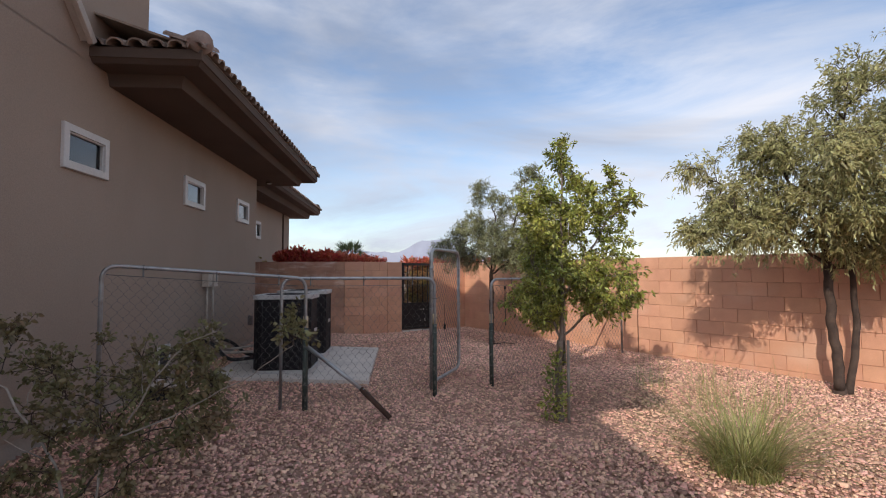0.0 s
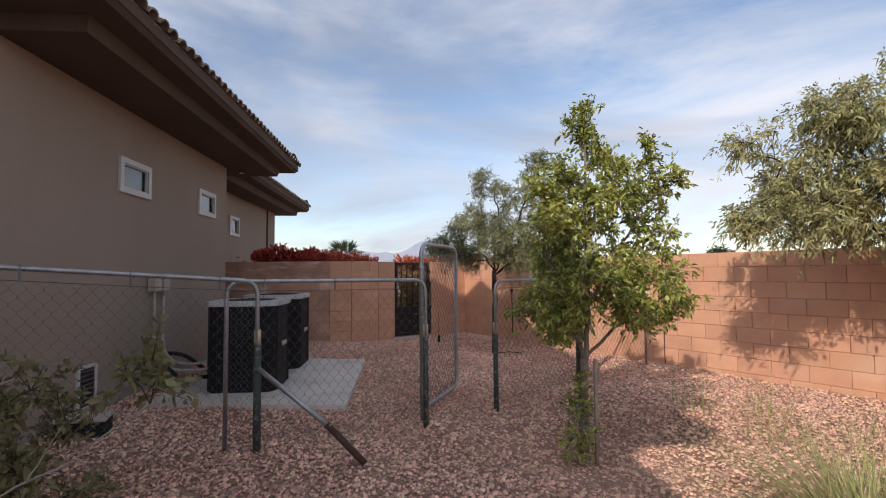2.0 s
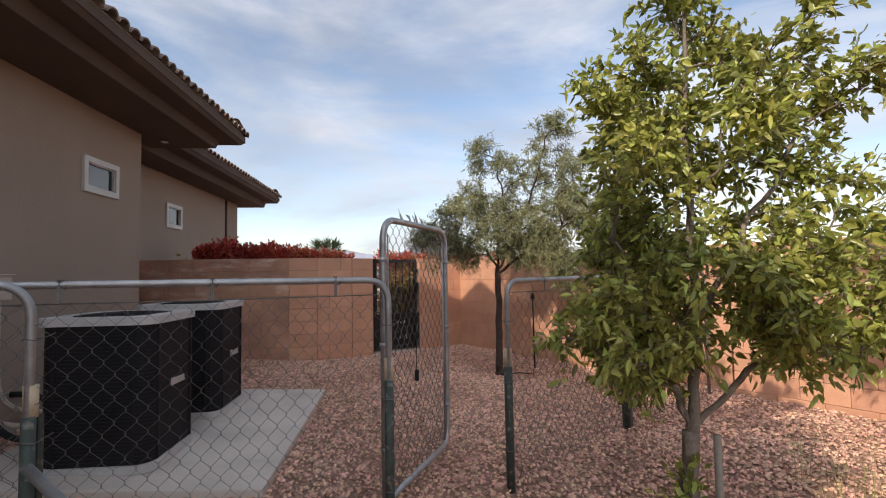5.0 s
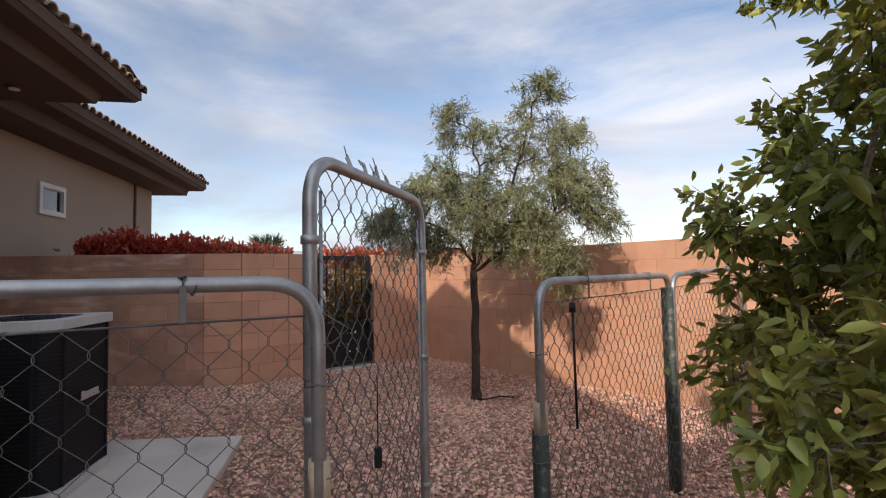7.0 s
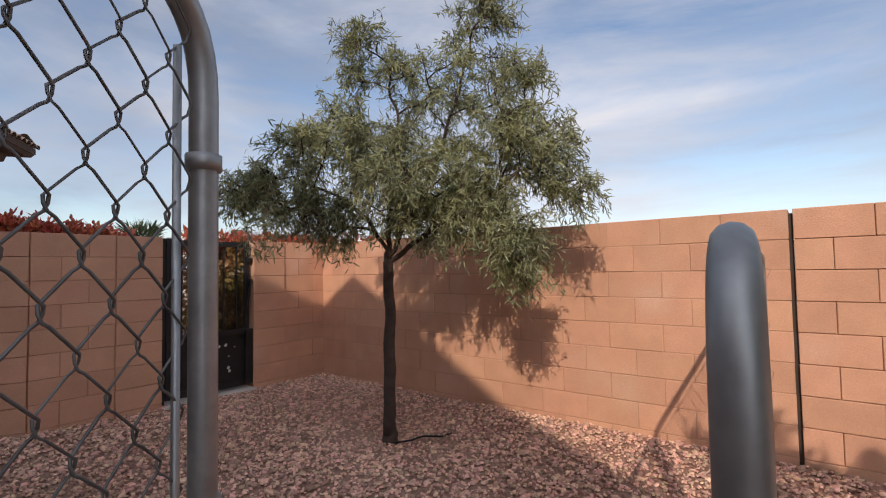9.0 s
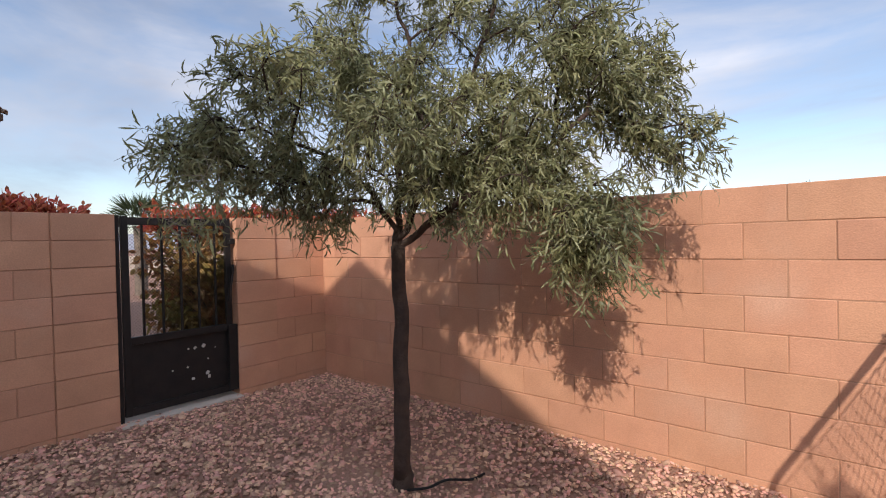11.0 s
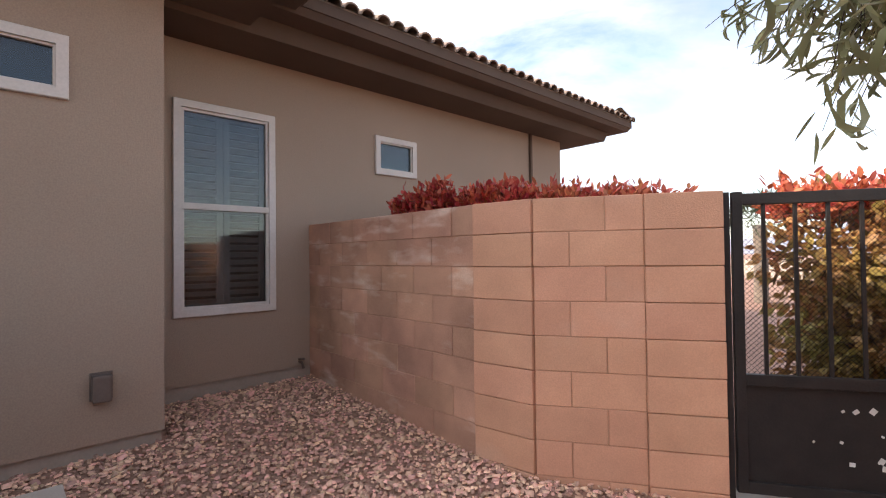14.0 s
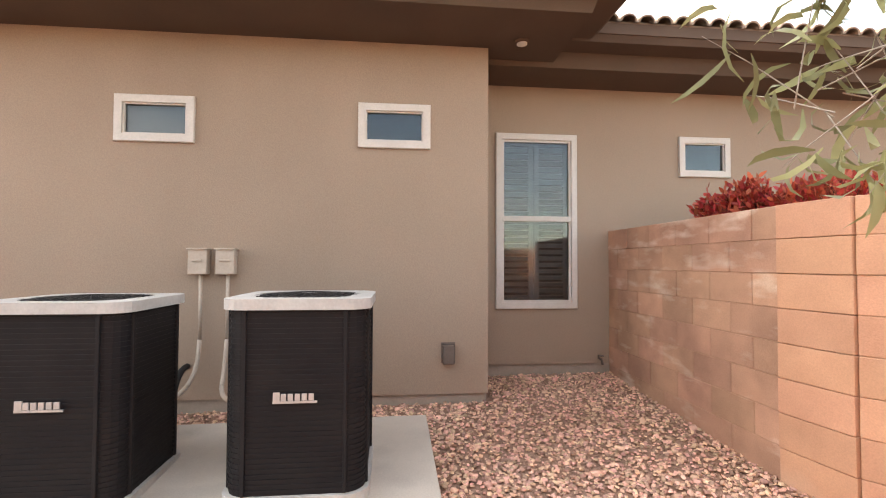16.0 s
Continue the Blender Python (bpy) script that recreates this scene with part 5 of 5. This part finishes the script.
bush_stems = [limb([(-0.02, 0.0, 0.0), (-0.14, 0.0, 0.44), (-0.40, 0.02, 0.82), (-0.82, 0.0, 1.02), (-1.0, 0.0, 1.08)], 0.0084, 0.0024, 1), limb([(0.02, 0.0, 0.0), (0.08, 0.02, 0.44), (0.31, 0.02, 0.83), (0.47, 0.02, 1.03), (0.64, 0.02, 1.10)], 0.0072, 0.0024, 2), limb([(0.14, 0.0, 0.55), (0.42, 0.0, 0.66), (0.78, 0.0, 0.84), (1.04, 0.0, 1.02)], 0.0048, 0.0018, 6), limb([(-0.30, 0.0, 0.70), (-0.26, 0.02, 0.86)], 0.0036, 0.0018, 4), limb([(0.26, 0.02, 0.76), (0.27, 0.02, 0.92)], 0.0030, 0.0012, 5), limb([(-0.16, 0.0, 0.45), (-0.36, -0.04, 0.58)], 0.0036, 0.0018, 7), limb([(0.70, 0.0, 0.80), (0.78, 0.02, 0.96)], 0.0024, 0.0012, 8)]
tube("branch", bush_stems, TWIG, bush, 7, "bare pale grey branches")
BUSH_BLOBS = [((-0.62, 0.1, 1.08), (0.22, 0.22, 0.08), 6), ((-0.42, 0.1, 0.92), (0.20, 0.20, 0.09), 5), ((-0.02, 0.12, 0.72), (0.36, 0.25, 0.14), 12), ((0.30, 0.15, 0.88), (0.26, 0.22, 0.16), 9), ((0.52, 0.1, 1.00), (0.18, 0.16, 0.10), 5), ((-0.70, 0.05, 0.55), (0.30, 0.26, 0.20), 9), ((0.25, 0.05, 0.52), (0.28, 0.22, 0.14), 9), ((-0.20, 0.05, 0.48), (0.40, 0.26, 0.16), 9), ((-0.45, -0.05, 0.26), (0.48, 0.26, 0.16), 12), ((0.10, -0.05, 0.22), (0.26, 0.24, 0.12), 7), ((0.58, 0.05, 0.66), (0.24, 0.20, 0.18), 9), ((0.15, 0.90, 0.76), (0.26, 0.20, 0.18), 9), ((-0.20, 0.90, 0.55), (0.32, 0.22, 0.24), 10), ((0.10, 0.85, 0.35), (0.30, 0.22, 0.18), 8), ((-0.62, 0.90, 0.72), (0.32, 0.22, 0.24), 9), ((1.02, 0.0, 1.06), (0.10, 0.08, 0.07), 2), ((-0.95, 0.1, 0.95), (0.14, 0.16, 0.12), 3)]
bush_rng = np.random.default_rng(41)
bush_mids = np.concatenate([in_blob(bush_rng, 3 * b[2] // 2 + 1, b) for b in BUSH_BLOBS])
V, F = tube_data(grow([[q for q in w[0]] for w in bush_stems[:3]], [tuple(q) for q in bush_mids], 0.0018, seed=4)[3:], 4, False)
tagged(part("fine_branchwork", raw_mesh("fine_branchwork", V, F, BARK, True), BARK, bush), kind="stuff")
crown(bush, LEAF_BUSH, BARK, bush_mids, 42, 720, 12, 0.036, 0.0105, 0.13, 0.0, spread=0.010, hang=0.0, wild=0.9, up=0.30, fold=True, name="leaf_mass")

gx, gy = 3.06, 3.60
gt = thing("grass_clump", "large clump of yellow-green ornamental grass in the gravel", "ornamental grass", (gx, gy, ground_z(gx, gy)))


def blades(parent, n, r, h, lean, w, mat, seed, name="blade_mass"):
    rng = np.random.default_rng(seed)
    V, F = [], []
    for i in range(n):
        a = rng.uniform(0, 6.283)
        rad = r * rng.uniform(0, 1) ** 0.6
        p = np.array([rad * math.cos(a), rad * math.sin(a), -0.02])
        b = a + rng.normal() * 0.7
        out = np.array([math.cos(b), math.sin(b), 0])
        side = np.array([-math.sin(b), math.cos(b), 0])
        hh, ll = h * rng.uniform(0.5, 1.1), lean * rng.uniform(0.15, 1.15)
        base = len(V)
        for k in range(6):
            t = k / 5
            q = p + out * ll * t ** 1.9 + np.array([0, 0, hh * (t - 0.22 * t * t * (ll / lean))])
            ww = w * (1 - t * 0.92)
            V += [tuple(q - side * ww), tuple(q + side * ww)]
        for k in range(5):
            F.append((base + 2 * k, base + 2 * k + 1, base + 2 * k + 3, base + 2 * k + 2))
    tagged(part(name, raw_mesh(name, V, F, mat), mat, parent), kind="stuff")


blades(gt, 640, 0.22, 0.62, 0.95, 0.0050, GRASS, 51)
blades(gt, 170, 0.20, 0.80, 1.35, 0.0034, DRY_GRASS, 52, "dry_blade_mass")
for q, (wx, wy) in enumerate(((3.9, 5.2), (4.3, 5.9), (3.7, 6.1), (4.7, 5.2))):
    wg = thing("dry_weed", "thin dry weed stalks growing through the gravel", "weed", (wx, wy, ground_z(wx, wy)), "dry weeds")
    blades(wg, 46, 0.26, 0.55, 0.3, 0.0022, GRASS, 60 + q, "stalk_mass")

vb = thing("valve_box", "half-buried black irrigation box with a beige lid by the house wall", "irrigation box", (-2.0, 5.62, ground_z(-2.0, 5.62)))
part("body", boxes(((0, 0, 0.02), (0.36, 0.26, 0.20), Matrix.Rotation(0.3, 4, "Z"), 0.02)), RUBBER, vb)
part("lid", boxes(((-0.02, 0.01, 0.128), (0.40, 0.30, 0.022), Matrix.Rotation(0.3, 4, "Z") @ Matrix.Rotation(0.06, 4, "Y"), 0.009)), CONDUIT, vb, "dusty beige plastic lid")
drip = thing("drip_tube", "black irrigation drip tube lying on the gravel by the trunk", "hose", (2.45, 9.95, ground_z(2.45, 9.95) + 0.012))
tube("tube", [(bend([(-0.10, 0.0, 0.0), (0.02, -0.05, 0.015), (0.14, 0.0, 0.02), (0.30, -0.04, 0.008), (0.40, 0.02, 0.0)], 0.04), 0.008)], RUBBER, drip, 8)

hd = thing("hedge", "clipped photinia hedge with bright red new leaves behind the block wall", "hedge", (-1.6, 12.0, 0.0))
foliage(hd, LEAF_RED, [((-0.62 + 0.24 * i, -0.30 + 0.05 * i, 1.72 + 0.05 * math.sin(i * 1.7)), (0.24, 0.22, 0.15), 10) for i in range(5)], 71, twigs=560, per=11, L=0.075, W=0.015, spread=0.018, droop=0.1, hang=0.0, up=0.75, twig_mat=BARK, twig_len=0.12, name="red_leaves")
foliage(hd, LEAF_CORAL, [((0.58 + 0.28 * i, 0.0 + 0.06 * i, 1.715 - 0.03 * i), (0.22, 0.2, 0.10), 10) for i in range(4)], 76, twigs=300, per=11, L=0.075, W=0.015, spread=0.018, droop=0.1, hang=0.0, up=0.75, twig_mat=BARK, twig_len=0.12, name="coral_leaves")
foliage(hd, LEAF_HEDGE, [((-1.05 + 0.4 * i, 0.05 * i, 1.1), (0.34, 0.28, 0.5), 10) for i in range(7)], 72, twigs=160, per=11, L=0.085, W=0.02, spread=0.03, droop=0.1, hang=0.0, up=0.3, twig_mat=None, name="green_leaves")
hb = thing("hedge", "photinia bush, red above and green below, behind the gate", "hedge", (0.95, 12.50, 0.0))
foliage(hb, LEAF_CORAL, [((-0.25 + 0.26 * i, -0.02 + 0.15 * i, 1.60), (0.24, 0.22, 0.10), 10) for i in range(6)], 73, twigs=420, per=11, L=0.075, W=0.015, spread=0.018, droop=0.1, hang=0.0, up=0.7, twig_mat=BARK, twig_len=0.12, name="red_leaves")
foliage(hb, LEAF_HEDGE, [((-0.16 + 0.24 * i, -0.04 + 0.15 * i, z), (0.24, 0.24, 0.34), 10) for i in range(3) for z in (0.4, 0.85, 1.3)], 74, twigs=700, per=12, L=0.085, W=0.020, spread=0.03, droop=0.2, hang=0.1, up=0.1, twig_mat=BARK, twig_len=0.2, name="green_leaves")
hs = thing("hedge", "coral-tipped hedge tops behind the corner of the block wall", "hedge", (2.6, 13.6, 0.0))
foliage(hs, LEAF_CORAL, [((-0.3 + 0.4 * i, 0.0, 1.62), (0.3, 0.25, 0.14), 10) for i in range(3)], 75, twigs=120, per=11, L=0.08, W=0.017, spread=0.018, droop=0.1, hang=0.0, up=0.7, twig_mat=BARK, twig_len=0.13, name="red_leaves")

# ---- distance ----
palm = thing("palm", "distant fan palm with spiky green fronds beyond the wall", "palm", (-1.9, 22.0, 0.0))
tube("trunk", [limb([(0, 0, -0.2), (0, 0, 2.0)], 0.16, 0.14, 2)], BARK_PALE, palm)
rng = np.random.default_rng(9)
PP, DD = [], []
for i in range(46):
    a, e = rng.uniform(0, 6.283), rng.uniform(-0.2, 1.3)
    d0 = np.array([math.cos(a) * math.cos(e), math.sin(a) * math.cos(e), math.sin(e)])
    hub = np.array([0, 0, 2.05]) + d0 * 0.45
    for k in range(14):
        PP.append(hub)
        DD.append(d0 + rng.normal(size=3) * 0.35)
PP, DD = np.array(PP), np.array(DD)
part("fronds", leaf_mesh("fronds", PP, DD, rng.normal(size=PP.shape), rng.uniform(0.35, 0.6, len(PP)), np.full(len(PP), 0.014), LEAF_FAR, np.full(len(PP), 0.1)), LEAF_FAR, palm)
for q, (fx, fy, fh) in enumerate(((25.8, 23.3, 3.90), (24.7, 24.8, 3.78), (17.2, 25.1, 2.80))):
    ft = thing("far_tree", "dark green bushy treetop beyond the block wall", "tree", (fx, fy, -0.2), "far treetops")
    tube("trunk", [limb([(0, 0, -0.3), (0, 0, fh * 0.75)], 0.1, 0.05, q)], BARK, ft, 8)
    foliage(ft, LEAF_FAR, [((0, 0, fh - 0.6), (0.55, 0.55, 0.55), 10), ((0.1, 0, fh - 1.3), (0.8, 0.8, 0.7), 8)], 90 + q, twigs=260, per=14, L=0.15, W=0.028, spread=0.06, droop=0.1, hang=0.0, up=0.5, twig_mat=None)
V, F = [], []
N = 60
for i in range(N + 1):
    x = -900 + i * 40
    h = 60 + 95 * math.exp(-((x - 190) / 170) ** 2) + 45 * math.exp(-((x + 250) / 200) ** 2) + 25 * noise.noise((x * 0.008, 1, 0)) + 9 * noise.noise((x * 0.04, 2, 0))
    V += [(x, 2600, -30), (x, 2600, h * 1.25), (x, 3200, -30)]
for i in range(N):
    a = i * 3
    F += [(a, a + 3, a + 4, a + 1), (a + 1, a + 4, a + 5, a + 2)]
tagged(new("mountain_range", raw_mesh("mountain_range", V, F, MOUNTAIN, True)), "hazy blue-grey desert mountains on the horizon", "mountains", kind="structure")
far = tagged(new("backdrop_wall", mesh_of("backdrop_wall", boxes(((4, 34, 0.3), (70, 0.3, 1.5), None, 0.02), ((3.5, 30, 0.1), (3.6, 1.6, 1.0), None, 0.25)), CONDUIT)), "low pale wall far beyond the gate", "wall", kind="structure")
